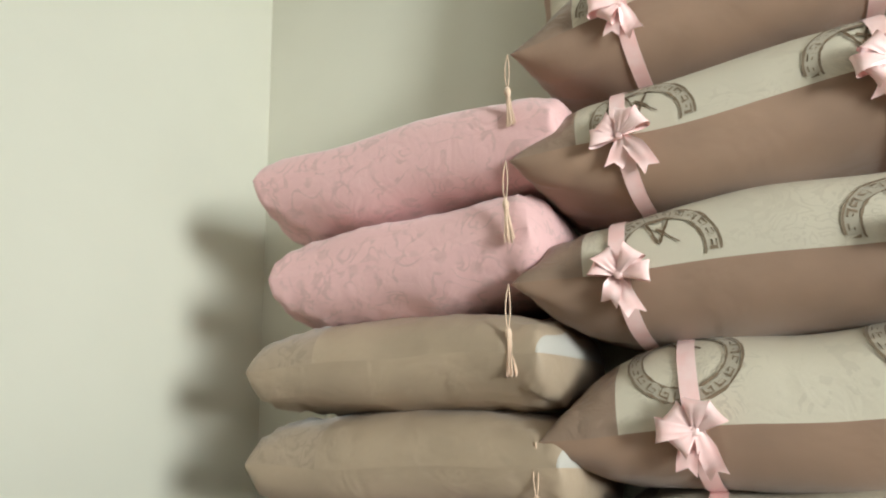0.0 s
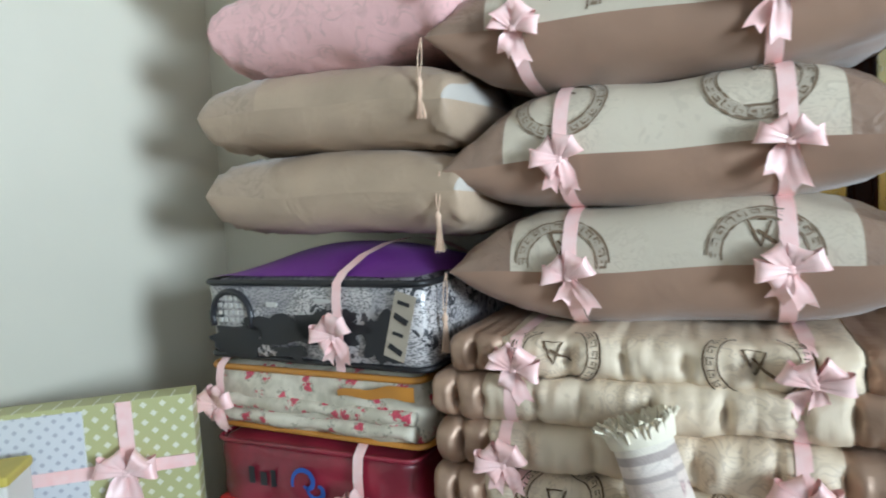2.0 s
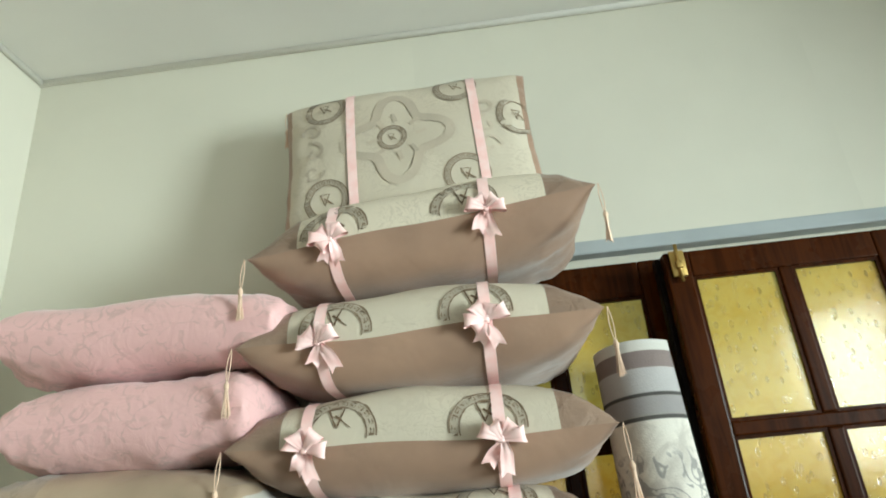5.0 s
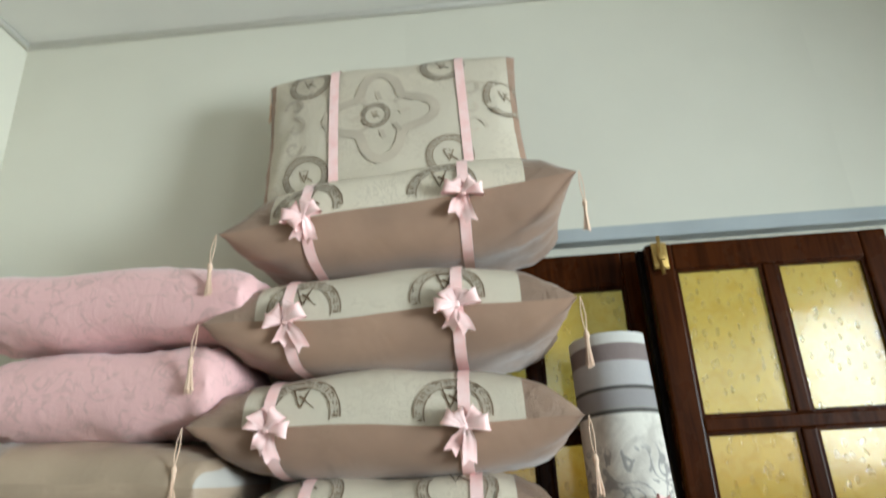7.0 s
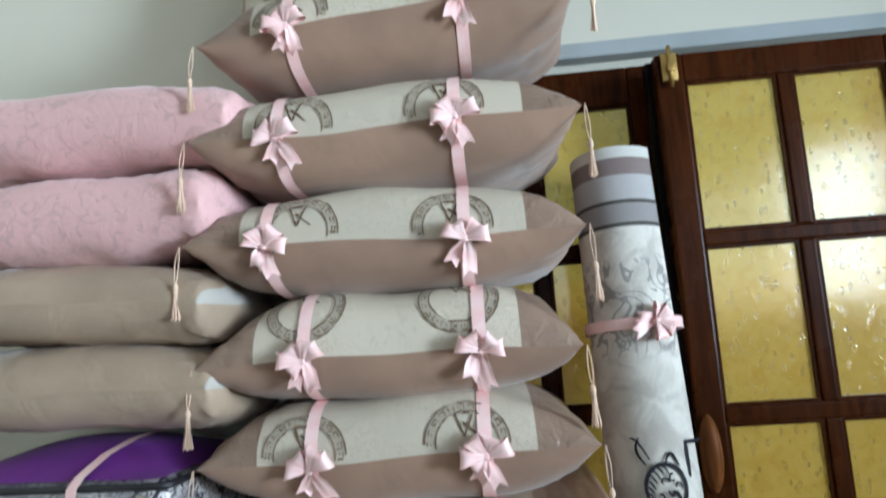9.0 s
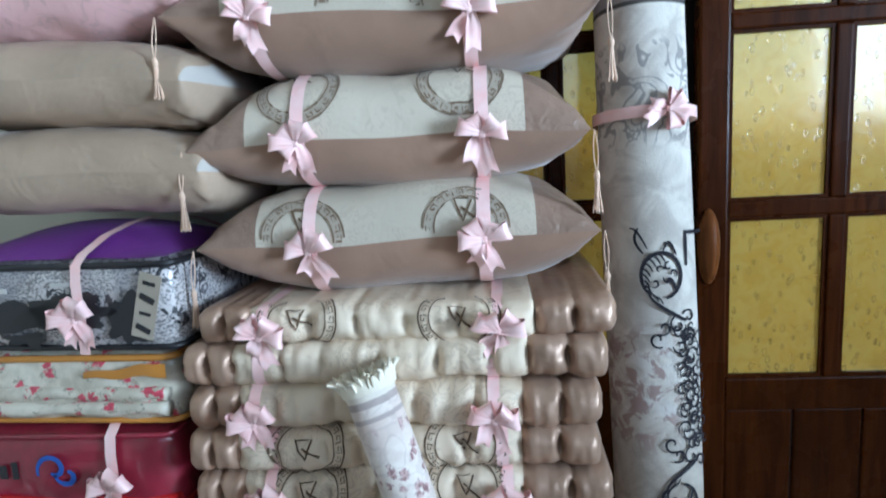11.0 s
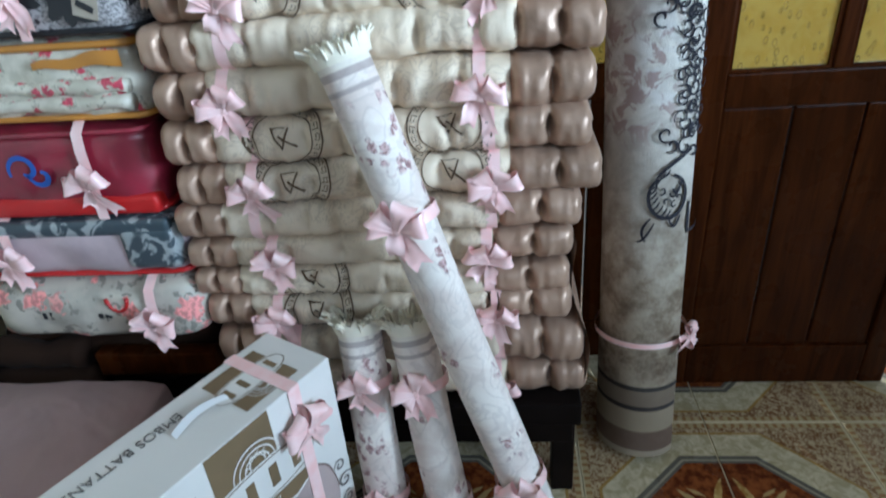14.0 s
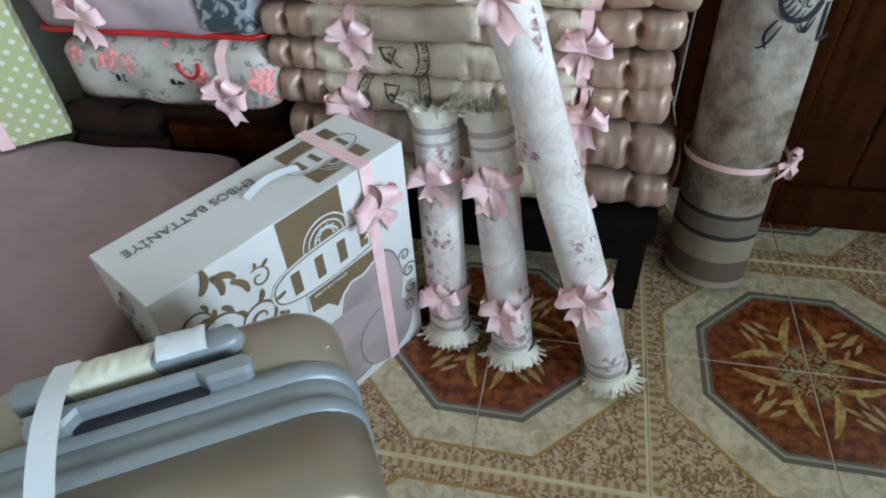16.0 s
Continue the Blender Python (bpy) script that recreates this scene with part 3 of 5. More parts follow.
class Pillow:
    """A stuffed pillow: half sizes a, b; thickness up and down; corners drawn to tips, or blunt ends."""

    def __init__(self, a, b, up, down, seed, q=0.68, tilt=0.0, blunt=False):
        self.a, self.b, self.up, self.down, self.q, self.seed, self.tilt, self.blunt = a, b, up, down, q, seed, tilt, blunt

    def at(self, x, y, top, lift=0.0):
        """x, y from -1 to 1."""
        if self.blunt:
            h = max(0.0, 1 - abs(x) ** 20) ** 0.4 * max(0.0, 1 - abs(y) ** 4.0) ** 0.5 * (1 - (0.30 if top else 0.12) * abs(x) ** 3)
        else:
            h = max(0.0, 1 - abs(x) ** 3.6) ** (self.q - 0.05) * max(0.0, 1 - abs(y) ** 4.2) ** 0.46
        w = noise.noise(Vector((x * 2.2 + self.seed * 3.7, y * 2.2, 0.5 if top else 5.5)))
        fold = noise.noise(Vector((x * 11 + self.seed, y * 4, 3.0)))
        edge = max(0.0, abs(x) - 0.5) / 0.5
        h *= 1 + 0.07 * w + 0.13 * fold * edge
        if not self.blunt:
            pleat = noise.noise(Vector((y * 6.5 + self.seed * 2.3, x * 2.0, 1.0 if top else 8.0))) + 0.6 * noise.noise(Vector((y * 15 + self.seed, x * 5.0, 4.0)))
            h *= 1 + 0.42 * pleat * edge * edge
        else:
            crinkle = noise.noise(Vector((x * 5 + y * 6 + self.seed, y * 3 - x * 3, 2.0))) + 0.6 * noise.noise(Vector((x * 13 - y * 6 + self.seed, y * 8 + x * 5, 6.0)))
            h *= 1 + (0.06 + 0.17 * edge) * crinkle
        pinch = 1 - 0.05 * (1 - x * x) * abs(y) ** 4
        px = 1 - 0.085 * abs(y) ** 3 * abs(x) ** 3 if self.blunt else 1 - 0.045 * (1 - y * y) * abs(x) ** 4
        z = (self.up if top else -self.down) * h
        sag = 0.012 * noise.noise(Vector((x * 1.6 + self.seed, y, 9.0)))
        return Vector((self.a * x * px, self.b * y * pinch, z + sag + self.tilt * x)) + Vector((0, -0.5 * lift if y < -0.7 else 0, lift if top else -lift))

    def skin(self, x0, x1, top, nx, ny, y0=-1.0, y1=1.0, lift=0.0):
        bm = bmesh.new()
        s0, s1 = (math.asin(x) for x in (x0, x1))
        run = (lambda u: math.sin(s0 + (s1 - s0) * u)) if self.blunt else (lambda u: x0 + (x1 - x0) * u)
        sheet(bm, lambda u, v: self.at(run(u), math.sin((y0 + (y1 - y0) * v) * math.pi / 2), top, lift), nx, ny)
        if not top:
            bmesh.ops.reverse_faces(bm, faces=bm.faces)
        return bm

    def band(self, x, half, sway=0.0, lift=0.0025):
        """A ribbon round the pillow at x (metres)."""
        bm = bmesh.new()
        pts = []
        for k in range(25):
            y = math.sin((1 - 2 * k / 24) * math.pi / 2)
            pts.append(self.at(x / self.a, y, True, lift))
        for k in range(1, 25):
            y = math.sin((-1 + 2 * k / 24) * math.pi / 2)
            pts.append(self.at(x / self.a + sway * min(1.0, k / 8), y, False, lift))
        for i, p in enumerate(pts):
            if abs(i - 24) < 3:
                p.y -= 0.004
        strip(bm, pts, [Vector((half, 0, 0))] * len(pts), [Vector((0, -0.7, 0.7 if i < 24 else -0.7)) for i in range(len(pts))])
        return bm

    def along(self, x, s):
        """The y at s metres up the top skin from the front seam."""
        last, run = self.at(x, -1.0, True), 0.0
        for k in range(1, 60):
            y = -math.cos(k / 60 * math.pi / 2)
            p = self.at(x, y, True)
            run += (p - last).length
            if run >= s:
                return y
            last = p
        return 0.0

    def decal(self, curves, ox, oy, arc=False, lift=0.0024):
        """Flat strokes (polyline, half width) laid on the top skin round (ox, oy); with arc, oy is metres up from the front seam."""
        bm = bmesh.new()
        for line, half in curves:
            pts = [Vector((p[0], p[1])) for p in line]
            quads = []
            for i, p in enumerate(pts):
                d = (pts[min(i + 1, len(pts) - 1)] - pts[max(i - 1, 0)]).normalized()
                s = Vector((-d.y, d.x)) * half
                quads.append((p + s, p - s))
            def on(q):
                x = max(-0.99, min(0.99, ox + q.x / self.a))
                y = self.along(x, oy + q.y) if arc else max(-0.999, min(0.999, oy + q.y / self.b))
                return self.at(x, y, True, lift)
            vs = [(bm.verts.new(on(a)), bm.verts.new(on(b))) for a, b in quads]
            for (a, b), (c, d), qa, qb in zip(vs, vs[1:], quads, quads[1:]):
                if arc and min(oy + q.y for q in qa + qb) > 0.002 or not arc:
                    bm.faces.new((a, b, d, c))
        bmesh.ops.delete(bm, geom=[v for v in bm.verts if not v.link_faces], context="VERTS")
        return bm


def ring_line(r, n=48, a0=0.0, a1=360.0):
    return [(r * math.cos(radians(a0 + (a1 - a0) * i / n)), r * math.sin(radians(a0 + (a1 - a0) * i / n))) for i in range(n + 1)]


def fine_line(pts, n=6):
    out = []
    for p, q in zip(pts, pts[1:]):
        out += [(p[0] + (q[0] - p[0]) * i / n, p[1] + (q[1] - p[1]) * i / n) for i in range(n)]
    return out + [pts[-1]]


def medallion(r, ry=1.0, rise=0.0, inner=False):
    """Two rings with a stepped key between them, or the crossing bars within: a plain ornament."""
    cs = [(ring_line(r), r * 0.022), (ring_line(r * 0.74), r * 0.018)]
    for k in range(22):
        a = 2 * math.pi * k / 22
        p = lambda rr, da: (rr * r * math.cos(a + da), rr * r * math.sin(a + da))
        cs.append(([p(0.8, -0.09), p(0.93, -0.09), p(0.93, 0.07), p(0.85, 0.07), p(0.85, -0.02)], r * 0.013))
    mark = [(fine_line([(-0.26, 0.27), (-0.05, -0.27), (0.15, 0.27)]), 0.024), (fine_line([(-0.09, 0.08), (0.31, -0.26)]), 0.03), (fine_line([(-0.3, 0.28), (0.08, 0.28)]), 0.016)]
    if inner:
        cs = [([(x * r, (y + rise) * r) for x, y in l], h * r) for l, h in mark]
    return [([(x, y * ry) for x, y in l], h) for l, h in cs]


def curl(x, z, size, a0, turn, n=26):
    out = []
    for i in range(n + 1):
        k = i / n
        a = radians(a0 + turn * k)
        out.append((x + size * (1 - 0.8 * k) * math.cos(a), z + size * (1 - 0.8 * k) * math.sin(a)))
    return out


# ---- structure ----
X0, X1, Y0, Y1, H = -1.305, 3.4, -3.4, 1.42, 3.085


def slab(name, dims, material, label, category="wall"):
    return tagged(boxed(name, dims, material, bevel=0.0), label, category, kind="structure")


slab("wall_west", (X0 - 0.15, Y0, 0, X0, Y1 + 0.15, H), WALL, "smooth cream painted side wall", "wall")
south = thing("wall_south", "cream painted wall with a long window", "wall", pose(0, 0, 0), kind="structure")
for d in ((X0 - 0.15, Y0 - 0.15, 0, 0.0, Y0, H), (3.25, Y0 - 0.15, 0, X1 + 0.15, Y0, H), (0.0, Y0 - 0.15, 0, 3.25, Y0, 1.45), (0.0, Y0 - 0.15, 2.65, 3.25, Y0, H)):
    boxed("wall_panel", d, WALL, south, 0)
north = thing("wall_north", "smooth cream painted wall above the door", "wall", pose(0, 0, 0), kind="structure")
DX0, DX1, DZ = 0.05, 1.32, 2.13
boxed("wall_panel", (X0, Y1, 0, DX0, Y1 + 0.15, H), WALL, north, 0)
boxed("wall_panel", (DX1, Y1, 0, X1 + 0.15, Y1 + 0.15, H), WALL, north, 0)
boxed("wall_panel", (DX0, Y1, DZ, DX1, Y1 + 0.15, H), WALL, north, 0)
east = thing("wall_east", "cream painted wall with two windows", "wall", pose(0, 0, 0), kind="structure")
w = WIN
v = WIN_FAR
boxed("wall_panel", (X1, Y0, 0, X1 + 0.15, v["y0"], H), WALL, east, 0)
boxed("wall_panel", (X1, v["y1"], 0, X1 + 0.15, w["y0"], H), WALL, east, 0)
boxed("wall_panel", (X1, v["y0"], 0, X1 + 0.15, v["y1"], v["z0"]), WALL, east, 0)
boxed("wall_panel", (X1, v["y0"], v["z1"], X1 + 0.15, v["y1"], H), WALL, east, 0)
boxed("wall_panel", (X1, w["y1"], 0, X1 + 0.15, Y1, H), WALL, east, 0)
boxed("wall_panel", (X1, w["y0"], 0, X1 + 0.15, w["y1"], w["z0"]), WALL, east, 0)
boxed("wall_panel", (X1, w["y0"], w["z1"], X1 + 0.15, w["y1"], H), WALL, east, 0)
slab("ceiling", (X0 - 0.15, Y0 - 0.15, H, X1 + 0.15, Y1 + 0.15, H + 0.12), CEIL, "plain white painted ceiling", "ceiling")
trim = thing("trim", "thin white plaster bead under the ceiling", "moulding", pose(0, 0, 0), kind="structure")
for p, q in ((Vector((X0, Y1 - 0.008, H - 0.008)), Vector((X1, Y1 - 0.008, H - 0.008))), (Vector((X0 + 0.008, Y0, H - 0.008)), Vector((X0 + 0.008, Y1, H - 0.008)))):
    bm = bmesh.new()
    tube(bm, [p, q], 0.012, 10)
    part("bead", bm, CEIL, trim)
EARTH = plain("dusty_concrete", (0.20, 0.175, 0.13), 0.9, 0.25, 2.5, 0.0, 0.4, 30)
ground = slab("ground", (-60, -60, -0.12, 60, 60, -0.03), EARTH, "pale ground outside the room", "ground")
tagged(boxed("door_lintel", (0.0, Y1 - 0.05, 2.172, 2.2, Y1 - 0.001, 2.214), GREY_PAINT, bevel=0.006), "grey painted ledge over the door", "ledge", kind="structure")


def door_leaf(name, label, x0, x1, y, cols, panes, low, thick=0.04, top=2.105):
    """Glazed upper part in rows, boarded lower part. cols: pairs of pane edges."""
    d = thing(name, label, "door", pose(0, 0, 0), kind="structure")
    boxed("stile", (x0, y, 0.004, cols[0][0], y + thick, top), WOOD, d, 0.006)
    boxed("stile", (cols[-1][1], y, 0.004, x1, y + thick, top), WOOD, d, 0.006)
    rails = [(panes[0][1], top)] + [(panes[i + 1][1], panes[i][0]) for i in range(len(panes) - 1)] + [(low, panes[-1][0]), (0.004, 0.13)]
    for i, (a, b) in enumerate(rails):
        boxed("rail", (cols[0][0], y + 0.002, a, cols[-1][1], y + thick - 0.002, b), WOOD, d, 0.005)
    for (_, a), (b, _) in zip(cols, cols[1:]):
        for lo, hi in panes:
            boxed("muntin", (a, y + 0.003, lo, b, y + thick - 0.004, hi), WOOD, d, 0.005)
    for a, b in cols:
        for lo, hi in panes:
            boxed("pane", (a - 0.004, y + 0.016, lo - 0.004, b + 0.004, y + 0.021, hi + 0.004), AMBER, d, 0)
            bm = bmesh.new()
            for k, s in ((lo, 1), (hi, -1)):
                box(bm, a, y + 0.008, min(k, k + s * 0.008), b, y + 0.016, max(k, k + s * 0.008))
            for k, s in ((a, 1), (b, -1)):
                box(bm, min(k, k + s * 0.008), y + 0.0085, lo + 0.008, max(k, k + s * 0.008), y + 0.0155, hi - 0.008)
            part("glazing_bead", bm, WOOD, d, smooth=False)
    n = 3
    wide = (cols[-1][1] - cols[0][0]) / n
    for k in range(n):
        boxed("board", (cols[0][0] + wide * k + 0.002, y + 0.010, 0.13, cols[0][0] + wide * (k + 1) - 0.002, y + thick - 0.01, low), WOOD, d, 0.006)
    return d


ROWS_Z = ((1.672, 2.035), (1.275, 1.638), (0.868, 1.238))
leaf = door_leaf("door_1", "varnished wooden door leaf with amber pebbled glass", 0.672, 1.262, 1.245, ((0.737, 0.950), (0.984, 1.198)), ROWS_Z, 0.79)
boxed("stop", (0.66, 1.286, 0.012, 0.70, 1.32, 2.105), BLACK_WOOD, leaf, 0.004)
bolt = bmesh.new()
box(bolt, 0.684, 1.236, 2.035, 0.722, 1.2455, 2.105, 0.003)
tube(bolt, [Vector((0.703, 1.232, 2.02)), Vector((0.703, 1.232, 2.12))], 0.005, 8)
box(bolt, 0.694, 1.224, 2.055, 0.712, 1.236, 2.075, 0.003)
part("bolt", bolt, BRASS, leaf, "tarnished brass door bolt")
knob = bmesh.new()
sheet(knob, lambda u, v: Vector((0.694 + 0.024 * math.sin(math.pi * v) * math.cos(2 * math.pi * u), 1.243 - 0.032 * max(0, math.sin(math.pi * v) * math.sin(2 * math.pi * u)), 1.178 + 0.085 * math.cos(math.pi * v))), 20, 12, True)
part("door_handle", knob, WOOD_LIGHT, leaf, "worn rounded wooden door handle")
door_leaf("door_2", "closed wooden door leaf with amber glass behind the carpet", 0.06, 0.722, 1.37, ((0.125, 0.355), (0.392, 0.635)), ROWS_Z, 0.79, 0.04, 2.135)

# ---- main stack: bench, quilts, pillows ----
bench = thing("bench", "low black wooden bench under the quilts", "bench", pose(0, 0, 0))
boxed("seat", (-0.95, 0.86, 0.225, 0.40, 1.38, 0.285), BLACK_WOOD, bench, 0.006)
boxed("seat_rail", (-0.93, 0.875, 0.16, 0.385, 0.90, 0.225), BLACK_WOOD, bench, 0.004)
for x in (-0.92, -0.28, 0.34):
    for y in (0.88, 1.32):
        boxed("leg", (x, y, 0.0, x + 0.05, y + 0.05, 0.225), BLACK_WOOD, bench, 0.004)

QUILTS = [  # centre z, height, left and right ends, satin widths, front y, medallions
    (0.330, 0.085, -0.36, 0.415, 0.09, 0.17, 0.885, 0), (0.425, 0.105, -0.375, 0.405, 0.10, 0.17, 0.875, 0), (0.530, 0.078, -0.372, 0.376, 0.10, 0.16, 0.868, 2),
    (0.598, 0.068, -0.380, 0.370, 0.10, 0.15, 0.866, 1), (0.665, 0.068, -0.378, 0.375, 0.10, 0.15, 0.866, 0), (0.735, 0.076, -0.382, 0.388, 0.10, 0.15, 0.864, 0),
    (0.813, 0.080, -0.356, 0.420, 0.10, 0.16, 0.862, 2), (0.893, 0.084, -0.362, 0.400, 0.10, 0.14, 0.862, 2), (0.972, 0.090, -0.350, 0.404, 0.10, 0.14, 0.864, 0),
    (1.055, 0.084, -0.357, 0.416, 0.10, 0.14, 0.868, 0), (1.128, 0.072, -0.322, 0.432, 0.10, 0.14, 0.878, 2)]


def quilt(z, h, xl, xr, sl, sr, yf, emblems, seed, ties):
    q = thing("quilt", "folded quilted floor mattress in ivory damask with bronze satin ends", "quilt", pose(0, yf, z), "stacked quilts")
    rng = random.Random(seed)
    depth = 1.36 - yf
    nodes = []
    x = xl
    while x < xr - sr - 0.05:
        nodes.append(x)
        x += sl / 2 * rng.uniform(0.97, 1.03) if x < xl + sl * 0.9 else rng.uniform(0.06, 0.115)
    nodes += [xr - sr, xr - sr * rng.uniform(0.46, 0.54), xr]
    nodes.sort()
    tufts = [(xc, 0.026 if xc < xl + sl * 0.8 or xc > xr - sr * 0.8 else 0.012) for xc in nodes[1:-1]]

    def puff(x):
        for a, b in zip(nodes, nodes[1:]):
            if a <= x <= b:
                k = (x - a) / (b - a)
                return (1 - abs(2 * k - 1) ** (5.0 if a < xl + sl * 0.9 or b > xr - sr * 0.9 else 3.6))
        return 0.0

    def surf(x, v, lift=0.0):
        e = min(1.0, (x - xl) / 0.034, (xr - x) / 0.016)
        e = math.sqrt(max(0.0, 1 - (1 - max(0.0, e)) ** 2))
        soft = 0.2 if x < xl + sl or x > xr - sr else 0.13
        deep = min(1.0, max(0.0, abs(v - 0.5) - 0.2) / 0.08)
        bulge = puff(x) + (0.9 - puff(x)) * deep
        r = h * (0.485 if soft > 0.15 else 0.50) * (1.0 - soft + soft * bulge) * (0.5 + 0.5 * e)
        w = noise.noise(Vector((x * 9 + seed * 5.1, v * 3, 0))) * 0.007
        w += noise.noise(Vector((x * 55 + seed * 3.1, v * 9, 7.0))) * 0.005 * (1.0 - 0.6 * puff(x))
        tuck = 0.005 * noise.noise(Vector((x * 34 + 2.5 * v, v * 5 + seed, 2.0))) + 0.004 * noise.noise(Vector((x * 80, v * 8 + seed, 5.0))) + 0.003 * noise.noise(Vector((x * 40, v * 45 + seed, 11.0)))
        if v < 0.3:
            k = v / 0.3
            y, zz = depth * (1 - k) + r * k, r
            y = r + (depth - r) * (1 - k)
        elif v > 0.7:
            k = (v - 0.7) / 0.3
            y, zz = r + (depth - r) * k, -r
        else:
            a = math.pi / 2 + math.pi * (v - 0.3) / 0.4
            ca, sa = math.cos(a), math.sin(a)
            y, zz = r + r * 1.12 * ca, r * math.copysign(abs(sa) ** 1.08, sa)
            y += tuck * (0.9 if soft > 0.15 else 1.3) + (0.024 if soft > 0.15 else 0.014) * (1 - puff(x)) * (1 - abs(v - 0.5) * 5) + 0.004 * math.exp(-((v - 0.5) / 0.03) ** 2)
            for xc, deep in tufts:
                y += deep * math.exp(-((x - xc) / 0.007) ** 2) * math.exp(-((v - 0.5) / 0.055) ** 2)
        n = Vector((0, -abs(math.sin(math.pi * (v - 0.3) / 0.4)) if 0.3 < v < 0.7 else 0, math.cos(math.pi * (v - 0.3) / 0.4) if 0.3 < v < 0.7 else (1 if v < 0.5 else -1)))
        droop = 0.012 * noise.noise(Vector((x * 2.3, seed * 1.7, 4.0)))
        return Vector((x, y + (1 - e) * 0.012, zz + w + droop)) + n * lift

    for name, a, b, material in (("satin_end", xl, xl + sl, BRONZE_SATIN), ("centre_panel", xl + sl, xr - sr, CREAM), ("satin_end", xr - sr, xr, BRONZE_SATIN)):
        bm = bmesh.new()
        sheet(bm, lambda u, v: surf(a + (b - a) * u, v), max(12, int((b - a) / (0.006 if name == "centre_panel" else 0.0035))), 26)
        part(name, bm, material, q)
    if emblems:
        r0 = 0.072
        for cx in ((-0.13, 0.16) if emblems == 2 else (-0.13,)):
            for inner in (False, True):
                bm = bmesh.new()
                for line, half in medallion(r0, inner=inner):
                    vs = []
                    pts = [Vector(p) for p in line]
                    for i, p in enumerate(pts):
                        d = (pts[min(i + 1, len(pts) - 1)] - pts[max(i - 1, 0)]).normalized()
                        s = Vector((-d.y, d.x)) * half
                        vs.append([(p + s), (p - s)])
                    on = lambda c: surf(cx + c.x, 0.5 - (c.y + 0.012) / (h * 1.6) * 0.4, 0.0025)
                    ok = lambda c: abs((c.y + 0.012) / (h * 1.6)) < 0.52
                    for (a, b), (c, d) in zip(vs, vs[1:]):
                        if ok(a) and ok(b) and ok(c) and ok(d):
                            bm.faces.new([bm.verts.new(on(t)) for t in (a, b, d, c)])
                part("printed_mark" if inner else "printed_medallion", bm, EMBLEM, q)
    for bx in ties:
        bm = bmesh.new()
        pts = [surf(bx, k / 30, 0.0025) for k in range(31)]
        strip(bm, pts, [Vector((0.0105, 0, 0))] * 31, [Vector((0, -0.6, 0.6 if k < 15 else -0.6)) for k in range(31)])
        part("ribbon", bm, PINK_RIBBON, q)
    return q


for i, (z, h, xl, xr, sl, sr, yf, em) in enumerate(QUILTS):
    q = quilt(z, h, xl, xr, sl, sr, yf, em, i + 1, (-0.205 + 0.012 * math.sin(i * 2.1), 0.222 + 0.01 * math.sin(i * 1.3)))
    if i % 2 == 0:
        for bx in (-0.205 + 0.012 * math.sin(i * 2.1), 0.222 + 0.01 * math.sin(i * 1.3)):
            bow(q, (bx, -0.006, -0.012), 0.98, 8)

flap = bmesh.new()
sheet(flap, lambda u, v: Vector((0.372 + 0.048 * u + 0.010 * math.sin(9 * u + 2) - 0.02 * v, 0.895 + 0.30 * v + 0.008 * math.sin(7 * u), 0.66 - 0.365 * u + 0.006 * math.sin(5 * v))), 30, 10)
tagged(part("satin_sheet", flap, BRONZE_SATIN), "bronze satin sheet edge hanging beside the quilts", "sheet")

